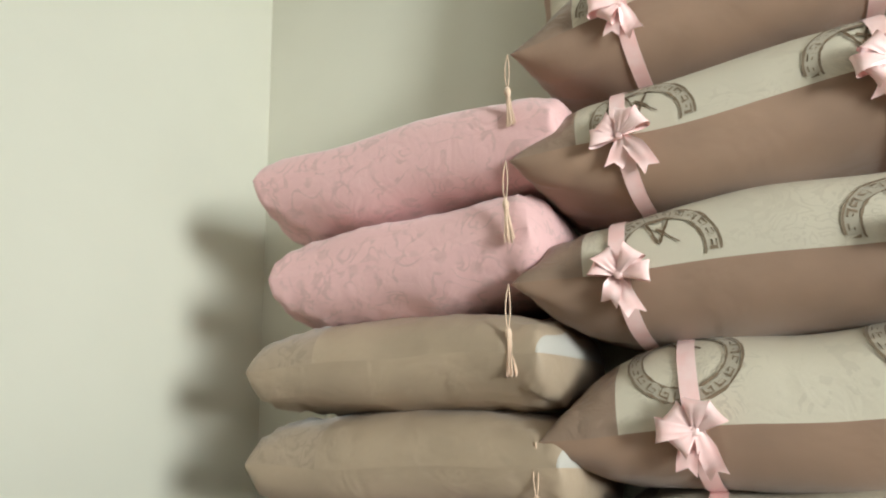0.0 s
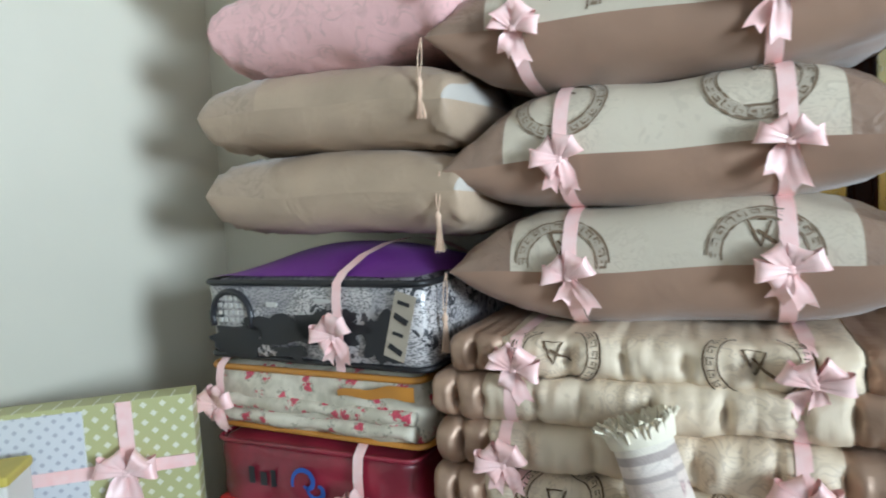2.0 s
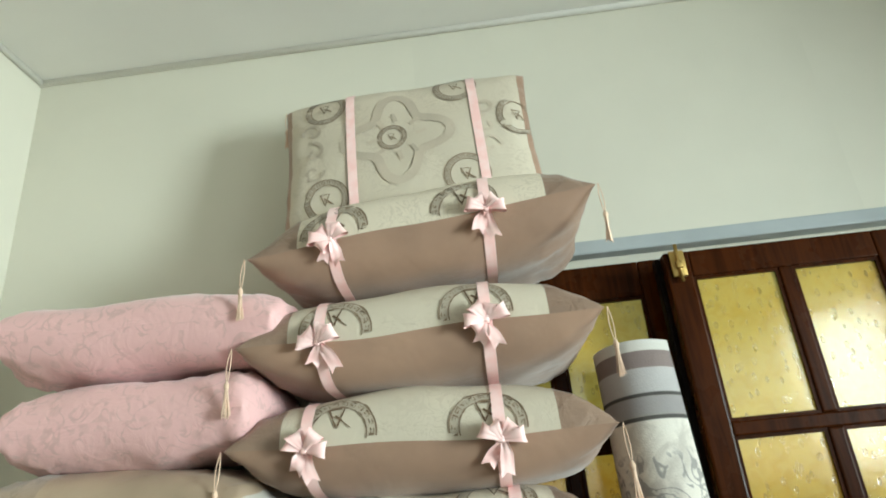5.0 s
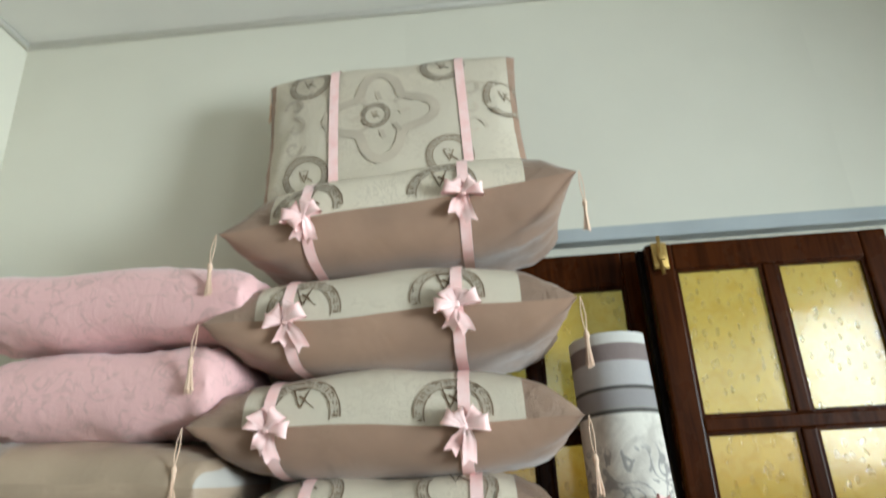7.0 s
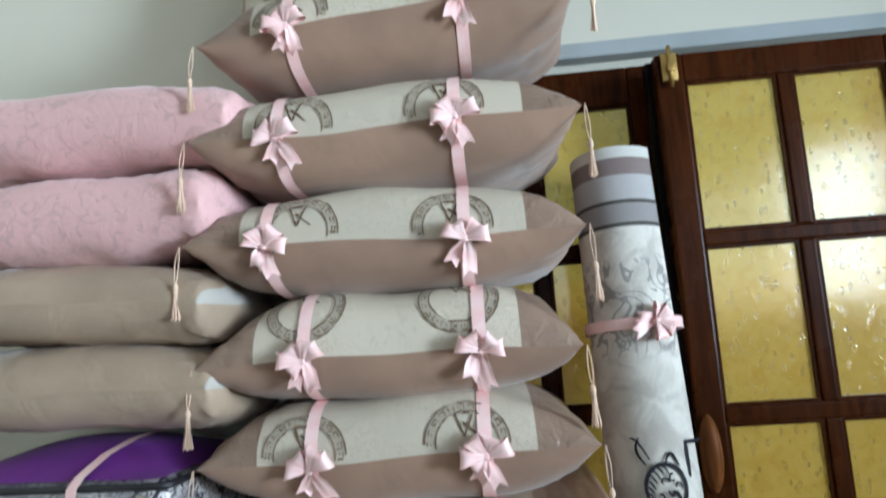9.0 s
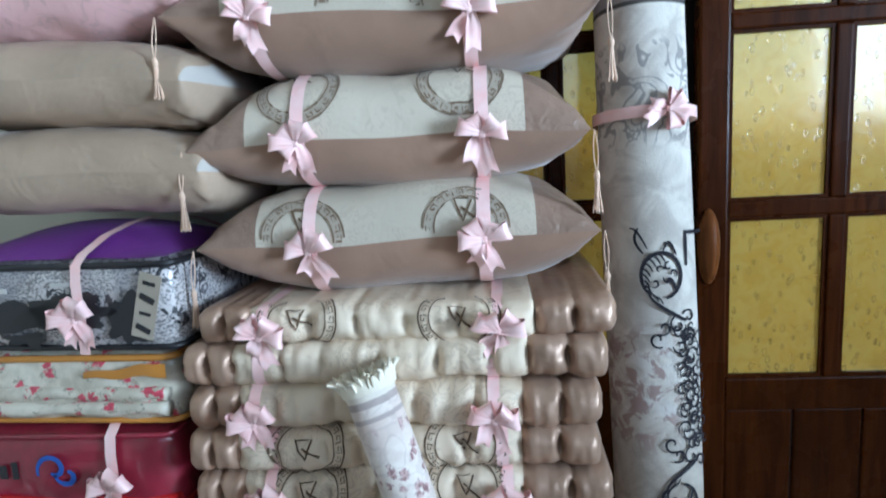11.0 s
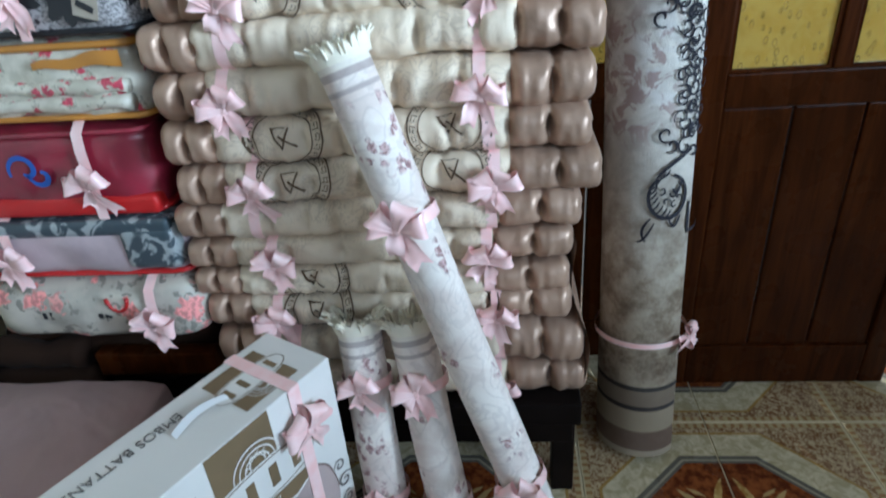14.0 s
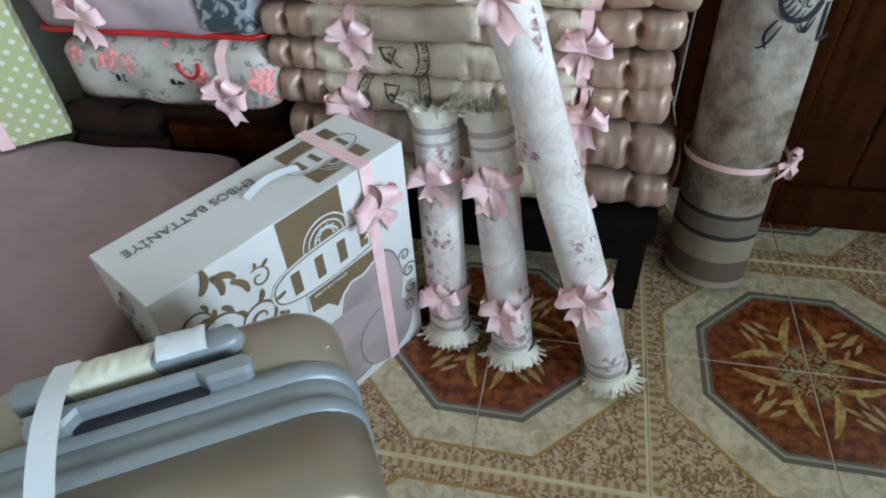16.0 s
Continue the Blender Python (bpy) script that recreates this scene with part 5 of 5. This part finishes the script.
sc = []
drift = lambda z: 0.020 - 0.043 * (z - 0.66)
for zc, s in ((1.135, 1), (0.665, -1)):
    ox = drift(zc)
    at_ = lambda u, w_: (ox + u, zc + s * w_)
    sc.append(([at_(0.040 * math.cos(radians(a)), 0.046 * math.sin(radians(a))) for a in range(236, -80, -9)], 0.0060))
    sc.append(([at_(0.030 - 0.022 * k / 8, -0.035 + 0.028 * math.sin(k / 8 * 2.4)) for k in range(9)], 0.0048))
    sc.append(([at_(-0.026 + 0.075 * k / 10, -0.038 - 0.055 * (k / 10) ** 0.7) for k in range(11)], 0.0055))
    sc.append(([at_(-0.034 - 0.016 * math.sin(k / 8 * 2.6), 0.045 + 0.052 * k / 8) for k in range(9)], 0.0042))
    sc.append(([at_(-0.026 - 0.034 * k / 8, 0.055 + 0.042 * math.sin(k / 8 * 1.7)) for k in range(9)], 0.0034))
    sc.append(([at_(0.004 + 0.020 * k / 6, 0.050 + 0.016 * math.sin(k / 6 * 2.8)) for k in range(9)], 0.0045))
    for k in range(11):
        a = radians(100 + 15 * k)
        p0 = (0.038 * math.cos(a), 0.044 * math.sin(a))
        sc.append(([at_(p0[0] + 0.014 * j / 8, p0[1] - 0.016 * (j / 8) ** 2) for j in range(9)], 0.0028))
    for k, (u, w_) in enumerate(((-0.004, 0.012), (0.014, 0.018), (0.012, -0.006), (-0.014, -0.014), (0.022, 0.004))):
        sc.append((curl(*at_(u, w_), 0.010, 80 * k, 260, 10), 0.0030))
    for k, (u, w_, r_) in enumerate(((0.030, -0.10, 0.020), (0.055, -0.085, 0.016), (0.000, -0.105, 0.016), (-0.012, -0.128, 0.018), (0.05, -0.125, 0.02))):
        sc.append((curl(*at_(u, w_), r_, 70 * k + 90, 330 * (-1) ** k, 16), 0.0036))
    sc.append((fine_line([at_(0.054, 0.018), at_(0.054, 0.084), at_(0.13, 0.084)], 4), 0.0062))
    sc.append((fine_line([at_(0.054, 0.03), at_(0.054, 0.084), at_(0.13, 0.084)], 4), 0.0062))
for k in range(22):
    zc = 0.790 + 0.0112 * k
    ox = drift(zc) + 0.040
    sc += [(curl(ox + 0.016 * math.sin(k * 1.7), zc, 0.018, 70 * k, 380 * (-1) ** k, 14), 0.0030), (curl(ox + 0.024 + 0.016 * math.cos(k * 2.3), zc + 0.005, 0.013, 50 * k, -340, 12), 0.0026)]
part("scroll_pattern", on_roll(sc, 0.1035), CARPET_INK, big, "charcoal scroll pattern")


def runner(p, q, r, bows, seed, label):
    ln = (Vector(q) - Vector(p)).length
    t = roll(place(p, q), r, ln, runner_mat("runner_weave", ln), "rolled_runner", label, "rolled runner rugs")
    rng = random.Random(seed)
    for z0, s in ((0.0, -1), (ln, 1)):
        bm = bmesh.new()
        for k in range(130):
            a, rr = rng.uniform(0, 6.283), r * rng.uniform(0.7, 1.0)
            b = Vector((rr * math.cos(a), rr * math.sin(a), z0 - s * 0.004))
            ln2 = 0.035 * rng.uniform(0.7, 1.1)
            out = Vector((math.cos(a), math.sin(a), 0)) * ln2 * rng.uniform(0.1, 0.75) + Vector((rng.uniform(-1, 1), rng.uniform(-1, 1), 0)) * 0.008
            tube(bm, [b, b + out * 0.4 + Vector((0, 0, s * ln2 * 0.5)), b + out + Vector((0, 0, s * ln2 * (0.75 if s > 0 else 0.62)))], 0.0029, 4, False)
        crown = [(2 * math.pi * k / 72, rng.uniform(0.012, 0.026)) for k in range(72)]
        foot = [bm.verts.new((r * 1.012 * math.cos(a), r * 1.012 * math.sin(a), z0 - s * 0.012)) for a, _ in crown]
        tips = [bm.verts.new(((r * 1.02 + 0.3 * up_) * math.cos(a), (r * 1.02 + 0.3 * up_) * math.sin(a), z0 + s * up_)) for a, up_ in crown]
        for k in range(72):
            bm.faces.new((foot[k], foot[(k + 1) % 72], tips[(k + 1) % 72], tips[k]))
        part("fringe", bm, FRINGE, t, "cream fringe")
    for z, ang, sc_ in bows:
        wrap(t, z, r, 0.011)
        a = radians(ang - 90)
        bow(t, (r * 1.06 * math.cos(a), r * 1.06 * math.sin(a), z), sc_, 0, 0, ang)
    return t


runner((-0.014, 0.735, 0.035), (-0.044, 0.835, 0.53), 0.0475, ((0.385, -5, 0.95), (0.115, -5, 0.9)), 1, "short rolled runner rug with rose sprigs leaning on quilts")
runner((0.132, 0.700, 0.035), (0.060, 0.832, 0.53), 0.048, ((0.395, -5, 1.0), (0.125, -8, 0.95)), 2, "short rolled runner rug with fringed ends and roses")
runner((0.337, 0.675, 0.030), (0.005, 0.815, 1.045), 0.047, ((0.80, -12, 1.15), (0.235, -5, 1.05)), 3, "long rolled runner rug with fringed ends leaning on quilts")

# ---- blanket box ----
cb = thing("carton", "white blanket carton with bronze print and pink ribbon", "box", pose(-0.085, 0.745, 0, 0, 0, 61))
L, D, HB = 0.50, 0.165, 0.515
boxed("body", (-L, 0, 0, 0, D, HB), CARD, cb, 0.003)


def flat_text(text, size, material, parent, m, label):
    cu_ = bpy.data.curves.new("text", "FONT")
    cu_.body, cu_.size, cu_.extrude = text, size, 0.0004
    ob = bpy.data.objects.new("text", cu_)
    scene.collection.objects.link(ob)
    me = bpy.data.meshes.new_from_object(ob.evaluated_get(bpy.context.evaluated_depsgraph_get()))
    bpy.data.objects.remove(ob)
    me.materials.clear()
    me.materials.append(material)
    o = new("lettering", me)
    o.parent = parent
    o.matrix_local = m
    return tagged(o, label)


def flat_strokes(curves, m, material, parent, name, label=""):
    bm = bmesh.new()
    for line, half in curves:
        pts = [Vector(p) for p in line]
        vs = []
        for i, p in enumerate(pts):
            d = (pts[min(i + 1, len(pts) - 1)] - pts[max(i - 1, 0)]).normalized()
            hw = half * (0.3 + 0.7 * math.sin(math.pi * (0.1 + 0.8 * i / max(1, len(pts) - 1)))) if len(pts) > 8 else half
            s = Vector((-d.y, d.x)) * hw
            vs.append([bm.verts.new((c.x, c.y, 0)) for c in (p + s, p - s)])
        for (a, b), (c, d) in zip(vs, vs[1:]):
            bm.faces.new((a, b, d, c))
    o = part(name, bm, material, parent, label, False)
    o.matrix_local = m
    return o


def loop_line(w_, h_, n=40, p=2.6):
    return [(w_ * math.copysign(abs(math.cos(6.28319 * i / n)) ** (2 / p), math.cos(6.28319 * i / n)), h_ * math.copysign(abs(math.sin(6.28319 * i / n)) ** (2 / p), math.sin(6.28319 * i / n))) for i in range(n + 1)]


FRONT = pose(0, -0.0012, 0, 90, 0, 0)
TOP = pose(0, 0, HB + 0.0012)
flat_text("EMBOS BATTANİYE", 0.0265, GREY_INK, cb, TOP @ pose(-0.235, 0.128, 0.0005, 0, 0, 180), "grey lettering on the carton top")
flat_strokes([([(-0.175, 0.083), (-0.055, 0.083)], 0.06)], TOP, GOLD_INK, cb, "printed_square", "bronze printed square")
flat_strokes([([(-0.285, HB - 0.055), (-0.155, HB - 0.055)], 0.054)], FRONT, GOLD_INK, cb, "printed_square", "bronze printed square")
for base, cx, cy in ((FRONT, -0.20, HB - 0.135), (TOP, -0.115, 0.083)):
    k = 1.0 if base is FRONT else 0.62
    up = base @ pose(cx, cy, 0.0008, 0, 0, 0 if base is FRONT else 180)
    bm = bmesh.new()
    bm.faces.new([bm.verts.new((x * k, y * k, 0)) for x, y in loop_line(0.128, 0.046)[:-1]])
    part("label_oval", bm, CARD, cb, "", False).matrix_local = up
    flat_strokes([([(x * k, y * k) for x, y in loop_line(0.122, 0.041)], 0.0016 * k)], up @ pose(0, 0, 0.0005), GOLD_INK, cb, "oval_line")
    for bar in [([(x * k, -0.024 * k), (x * k, 0.024 * k)], 0.0095 * k) for x in (-0.076, -0.025, 0.026, 0.077)]:
        flat_strokes([bar], up @ pose(0, 0, 0.0008), GOLD_INK, cb, "mark_bar")
    arcs = []
    for r_ in (0.05, 0.038, 0.026):
        arcs.append(([(r_ * k * math.cos(radians(a)), 0.046 * k + r_ * k * 0.95 * math.sin(radians(a))) for a in range(0, 181, 12)], 0.0018 * k))
    for j in range(7):
        arcs.append((curl(0.02 * k * math.cos(j * 0.52), 0.052 * k + 0.02 * k * math.sin(j * 0.52), 0.007 * k, j * 50, 300, 10), 0.0015 * k))
    flat_strokes(arcs, up @ pose(0, 0, 0.0006), CARD, cb, "crest", "white crest lines")
sh = [(-0.075, 0.0), (0.085, 0.0), (0.085, -0.03), (0.05, -0.045), (0.02, -0.04), (0.0, -0.055), (-0.02, -0.075), (-0.04, -0.05), (-0.075, -0.045)]
bm = bmesh.new()
bm.faces.new([bm.verts.new((x, y, 0)) for x, y in reversed(sh)])
part("shield", bm, GOLD_INK, cb, "bronze shield", False).matrix_local = FRONT @ pose(-0.19, HB - 0.178, 0.0014)
flat_strokes([(fine_line(sh + sh[:1], 2), 0.003)], FRONT @ pose(-0.19, HB - 0.178, 0.0018), CARD, cb, "shield_line")
def soft_outline(w_, h_, seed_, n=44):
    return [(w_ * math.cos(6.28319 * k / n) * (1 + 0.10 * noise.noise(Vector((math.cos(6.28319 * k / n) * 1.4, math.sin(6.28319 * k / n) * 1.4, seed_)))), h_ * math.sin(6.28319 * k / n) * (1 + 0.14 * noise.noise(Vector((math.cos(6.28319 * k / n) * 1.4, math.sin(6.28319 * k / n) * 1.4, seed_ + 3))))) for k in range(n)]


PLUSH_SEAM = plain("printed_plush_fold", (0.20, 0.14, 0.12), 0.5, 0.2)
for k, (ox, oz, w_, h_) in enumerate(((-0.118, 0.215, 0.082, 0.11), (-0.20, 0.13, 0.13, 0.10), (-0.105, 0.095, 0.075, 0.085))):
    edge_ = soft_outline(w_, h_, 2.0 * k)
    bm = bmesh.new()
    bm.faces.new([bm.verts.new((x, y, 0)) for x, y in edge_])
    part("printed_plush", bm, PHOTO_ROSE, cb, "printed picture of rose-grey plush", False).matrix_local = FRONT @ pose(ox, oz, 0.0004 + 0.0003 * k)
    flat_strokes([(edge_[(0, 22, 10)[k]:(0, 22, 10)[k] + 20], 0.0022)], FRONT @ pose(ox, oz, 0.0005 + 0.0003 * k), PLUSH_SEAM, cb, "printed_fold")
flat_text("EMBOS BATTANİYE", 0.0088, CARD, cb, FRONT @ pose(-0.252, HB - 0.1925, 0.0022), "small white lettering on the bronze shield")
# flowing stems with leaves, printed on the carton's corner
for x, z, size_, a0, tn in ((-0.425, 0.385, 0.042, 20, 520), (-0.352, 0.362, 0.036, 160, -540), (-0.455, 0.43, 0.030, -30, 420), (-0.385, 0.318, 0.040, 200, 480), (-0.335, 0.44, 0.022, 120, -420)):
    flat_strokes([(curl(x, z, size_, a0, tn, 34), size_ * 0.085)], FRONT @ pose(0, 0, 0.0007), GOLD_INK, cb, "printed_scroll", "bronze printed scroll")
    for j in range(5 if size_ > 0.034 else 2):
        aj = radians(a0 + tn * 0.10 * (j + 0.4))
        px, pz = x + size_ * 0.95 * math.cos(aj), z + size_ * 0.95 * math.sin(aj)
        dirn = aj + math.copysign(0.9, tn)
        flat_strokes([([(px + size_ * 0.62 * q / 9 * math.cos(dirn + 0.5 * q / 9), pz + size_ * 0.62 * q / 9 * math.sin(dirn + 0.5 * q / 9)) for q in range(10)], size_ * 0.13)], FRONT @ pose(0, 0, 0.0010 + 0.0001 * j), GOLD_INK, cb, "printed_leaf")
for x, z, a0 in ((-0.40, 0.455, 60), (-0.372, 0.47, 110), (-0.43, 0.478, 30), (-0.36, 0.43, 80), (-0.345, 0.325, -20)):
    flat_strokes([([(x + 0.042 * q / 9 * math.cos(radians(a0 + 40 * q / 9)), z + 0.042 * q / 9 * math.sin(radians(a0 + 40 * q / 9))) for q in range(10)], 0.0062)], FRONT @ pose(0, 0, 0.0016), GOLD_INK, cb, "printed_leaf")
for x, z, size_, a0, tn in ((-0.022, 0.215, 0.020, 20, 480), (-0.03, 0.262, 0.016, 180, -460), (-0.022, 0.165, 0.018, 60, 460), (-0.035, 0.115, 0.018, 120, -440)):
    flat_strokes([(curl(x, z, size_, a0, tn), size_ * 0.12)], FRONT @ pose(0, 0, 0.0016), GREY_INK, cb, "printed_scroll", "grey printed scroll")
for x, z, a in ((0.045, 0.42, 0), (0.05, 0.37, 120), (0.04, 0.32, 240), (0.10, 0.40, 60), (0.105, 0.34, 200), (0.08, 0.46, 20)):
    flat_strokes([(curl(x, z, 0.028, a, 420), 0.0035)], pose(-L - 0.0012, D, 0, 90, 0, -90), GOLD_INK, cb, "printed_scroll")
boxed("ribbon", (-0.108, -0.004, 0.0, -0.082, -0.0025, HB + 0.001), PINK_RIBBON, cb, 0)
boxed("ribbon", (-0.108, -0.004, HB + 0.0022, -0.082, D, HB + 0.0034), PINK_RIBBON, cb, 0)
bow(cb, (-0.095, -0.008, HB - 0.085), 1.15)
bm = bmesh.new()
pts = [Vector((-0.275 + 0.009 * k, 0.082 + 0.01 * math.sin(math.pi * k / 12), HB + 0.003 + 0.005 * math.sin(math.pi * k / 12))) for k in range(13)]
strip(bm, pts, [Vector((0, 0.007, 0.002))] * 13, [Vector((0, 0, 1))] * 13)
part("carry_strap", bm, WHITE_PLASTIC, cb, "white plastic carry strap")

# ---- swirl printed on the red bag ----
for sx, sz, ss, sa, st in ((0.0, 0.105, 0.034, 200, -330), (0.028, 0.095, 0.026, 180, 260)):
    flat_strokes([(curl(sx, sz, ss, sa, st), 0.0055)], pose(0, -0.0150, 0, 90, 0, 0), BLUE_INK, red, "printed_swirl", "blue printed swirl")

# ---- suitcase ----
sc_m = pose(0.013, 0.197, 0, 0, 0, 31.3)
case = thing("suitcase", "champagne hard-shell suitcase with grey handle and tag", "suitcase", sc_m)
CW, CH = 0.40, 0.60
for name, y0, y1 in (("front_shell", -0.135, -0.018), ("back_shell", 0.018, 0.122)):
    bm = box(bmesh.new(), -CW, y0, 0.045, 0, y1, CH)
    long_edges = [e for e in bm.edges if abs((e.verts[0].co - e.verts[1].co).y) > 0.01]
    bmesh.ops.bevel(bm, geom=long_edges, offset=0.062, segments=7, affect="EDGES", profile=0.5)
    rim = [e for e in bm.edges if all(abs(v.co.y - (y0 if name == "front_shell" else y1)) < 1e-4 for v in e.verts) and len(e.link_faces) == 2]
    bmesh.ops.bevel(bm, geom=rim, offset=0.028, segments=4, affect="EDGES", profile=0.5)
    part(name, bm, SHELL, case)


def rim_band(name, y, half, out, material):
    bm = bmesh.new()
    r_ = 0.062
    pts = []
    for cx, cz, a0 in ((-r_, CH - r_, 0), (-CW + r_, CH - r_, 90), (-CW + r_, 0.045 + r_, 180), (-r_, 0.045 + r_, 270)):
        pts += [Vector((cx + (r_ + out) * math.cos(radians(a0 + 15 * k)), y, cz + (r_ + out) * math.sin(radians(a0 + 15 * k)))) for k in range(7)]
    prof = ((-half, -0.006), (-half * 0.7, 0.0), (half * 0.7, 0.0), (half, -0.006))
    mid = Vector((-CW / 2, y, (CH + 0.045) / 2))
    rows = []
    for p in pts:
        d = (p - mid)
        d.y = 0
        d.normalize()
        rows.append([bm.verts.new(p + Vector((0, a, 0)) + d * b) for a, b in prof])
    for i in range(len(rows)):
        a, b = rows[i], rows[(i + 1) % len(rows)]
        for j in range(3):
            bm.faces.new((a[j], b[j], b[j + 1], a[j + 1]))
    part(name, bm, material, case)


rim_band("zip_band", 0.0, 0.018, -0.002, SILVER)
for y in (-0.022, 0.022):
    rim_band("rim_rib", y, 0.0115, 0.003, SILVER)
boxed("recess", (-0.268, 0.0225, CH - 0.004, -0.140, 0.0362, CH + 0.0045), BLACK_TRIM, case, 0.001)
bm = bmesh.new()
prof = [(0.0255, 0.002), (0.0255, 0.017), (0.030, 0.022), (0.046, 0.022), (0.050, 0.018), (0.050, 0.0)]


def grip(u, v):
    """A flat bar whose front edge is hollowed for the fingers."""
    x = -0.305 + 0.210 * u
    y, z = prof[int(round(v * (len(prof) - 1)))]
    hollow = 0.011 * min(1.0, max(0.0, min(x + 0.270, -0.138 - x)) / 0.010) if y < 0.031 else 0.0
    end = 0.004 * max(0.0, (u - 0.97) / 0.03)
    return Vector((x, y + hollow + end * (1 if y < 0.04 else -1), CH + z - end))


rows_ = sheet(bm, grip, 64, len(prof))
bm.faces.new(rows_[0])
bm.faces.new(rows_[-1][::-1])
part("carry_handle", bm, SILVER, case, "grey carry handle", False)
boxed("handle_bed", (-0.318, 0.056, CH - 0.004, -0.095, 0.062, CH + 0.006), SHELL, case, 0.002)
bm = bmesh.new()


def pull(u, v):
    a = 6.28319 * v
    end = math.sqrt(max(0.0, 1 - max(0.0, (u - 0.88) / 0.12) ** 2))
    return Vector((-0.320 + 0.222 * u, 0.080 + 0.016 * end * math.copysign(abs(math.cos(a)) ** 0.6, math.cos(a)), CH + 0.010 + 0.014 * (0.35 + 0.65 * end) * math.copysign(abs(math.sin(a)) ** 0.6, math.sin(a))))


sheet(bm, pull, 40, 20, False, True)
part("trolley_handle", bm, SILVER, case, "grey trolley handle")
bm = bmesh.new()
sheet(bm, lambda u, v: Vector((-0.268 + 0.082 * u + 0.004 * math.sin(12 * v), 0.081 + 0.0172 * math.copysign(abs(math.cos(6.283 * v)) ** 0.6, math.cos(6.283 * v)), CH + 0.011 + 0.0162 * math.copysign(abs(math.sin(6.283 * v)) ** 0.6, math.sin(6.283 * v)) + 0.003 * noise.noise(Vector((u * 9, v * 9, 0))))), 30, 24, False, True)
part("wrapping", bm, CREAM_FILM, case, "cream protective wrapping on the handle")
bm = bmesh.new()
sheet(bm, lambda u, v: Vector((-0.183 + 0.050 * u, 0.080 + 0.0175 * math.cos(3.1416 * v), CH + 0.0265 + 0.004 * math.sin(3.1416 * v) + 0.003 * noise.noise(Vector((u * 5, v * 5, 4))))), 16, 8)
part("film", bm, WHITE_PLASTIC, case, "crumpled clear film left on the handle")
bm = bmesh.new()
pts = [Vector((-0.266 - 0.002 * k, 0.092 - 0.02 * k, CH + 0.030 + 0.012 * math.sin(k * 0.5) - 0.0022 * max(0, k - 6) ** 2)) for k in range(13)]
strip(bm, pts, [Vector((0.0125, 0, 0))] * 13, [Vector((0, 0, 1))] * 13)
part("paper_tag", bm, WHITE_PLASTIC, case, "white paper tag loop")
for x in (-0.33, -0.07):
    for y in (-0.08, 0.07):
        bm = bmesh.new()
        tube(bm, [Vector((x - 0.012, y, 0.024)), Vector((x + 0.012, y, 0.024))], 0.024, 16)
        part("wheel", bm, BLACK_TRIM, case)
        boxed("caster", (x - 0.017, y - 0.015, 0.02, x + 0.017, y + 0.015, 0.05), BLACK_TRIM, case, 0.003)

# ---- floor tiles ----
floor = tagged(boxed("floor", (X0 - 0.15, Y0 - 0.15, -0.028, X1 + 0.15, Y1 + 0.15, -0.002), GROUT, bevel=0.0), "glazed brown and beige medallion floor tiles", "floor", kind="structure")
S = 0.3365
CX, CY = 0.752, 0.762
bm = box(bmesh.new(), 0.0017, 0.0017, -0.006, S - 0.0017, S - 0.0017, 0.0, 0.001, 1)
tile_me = bpy.data.meshes.new("tile")
bm.to_mesh(tile_me)
bm.free()
tile_me.materials.append(TILE)
for i in range(-4, 5):
    for j in range(-6, 2):
        ox, oy = CX + i * 2 * S, CY + j * 2 * S
        for k in range(4):
            if X0 - S < ox + (S if k in (0, 3) else -S) / 2 < X1 + S and Y0 - S < oy + (S if k < 2 else -S) / 2 < Y1 + S:
                o = new("tile", tile_me)
                o.parent = floor
                o.matrix_local = pose(ox, oy, 0.0, 0, 0, 90 * k)
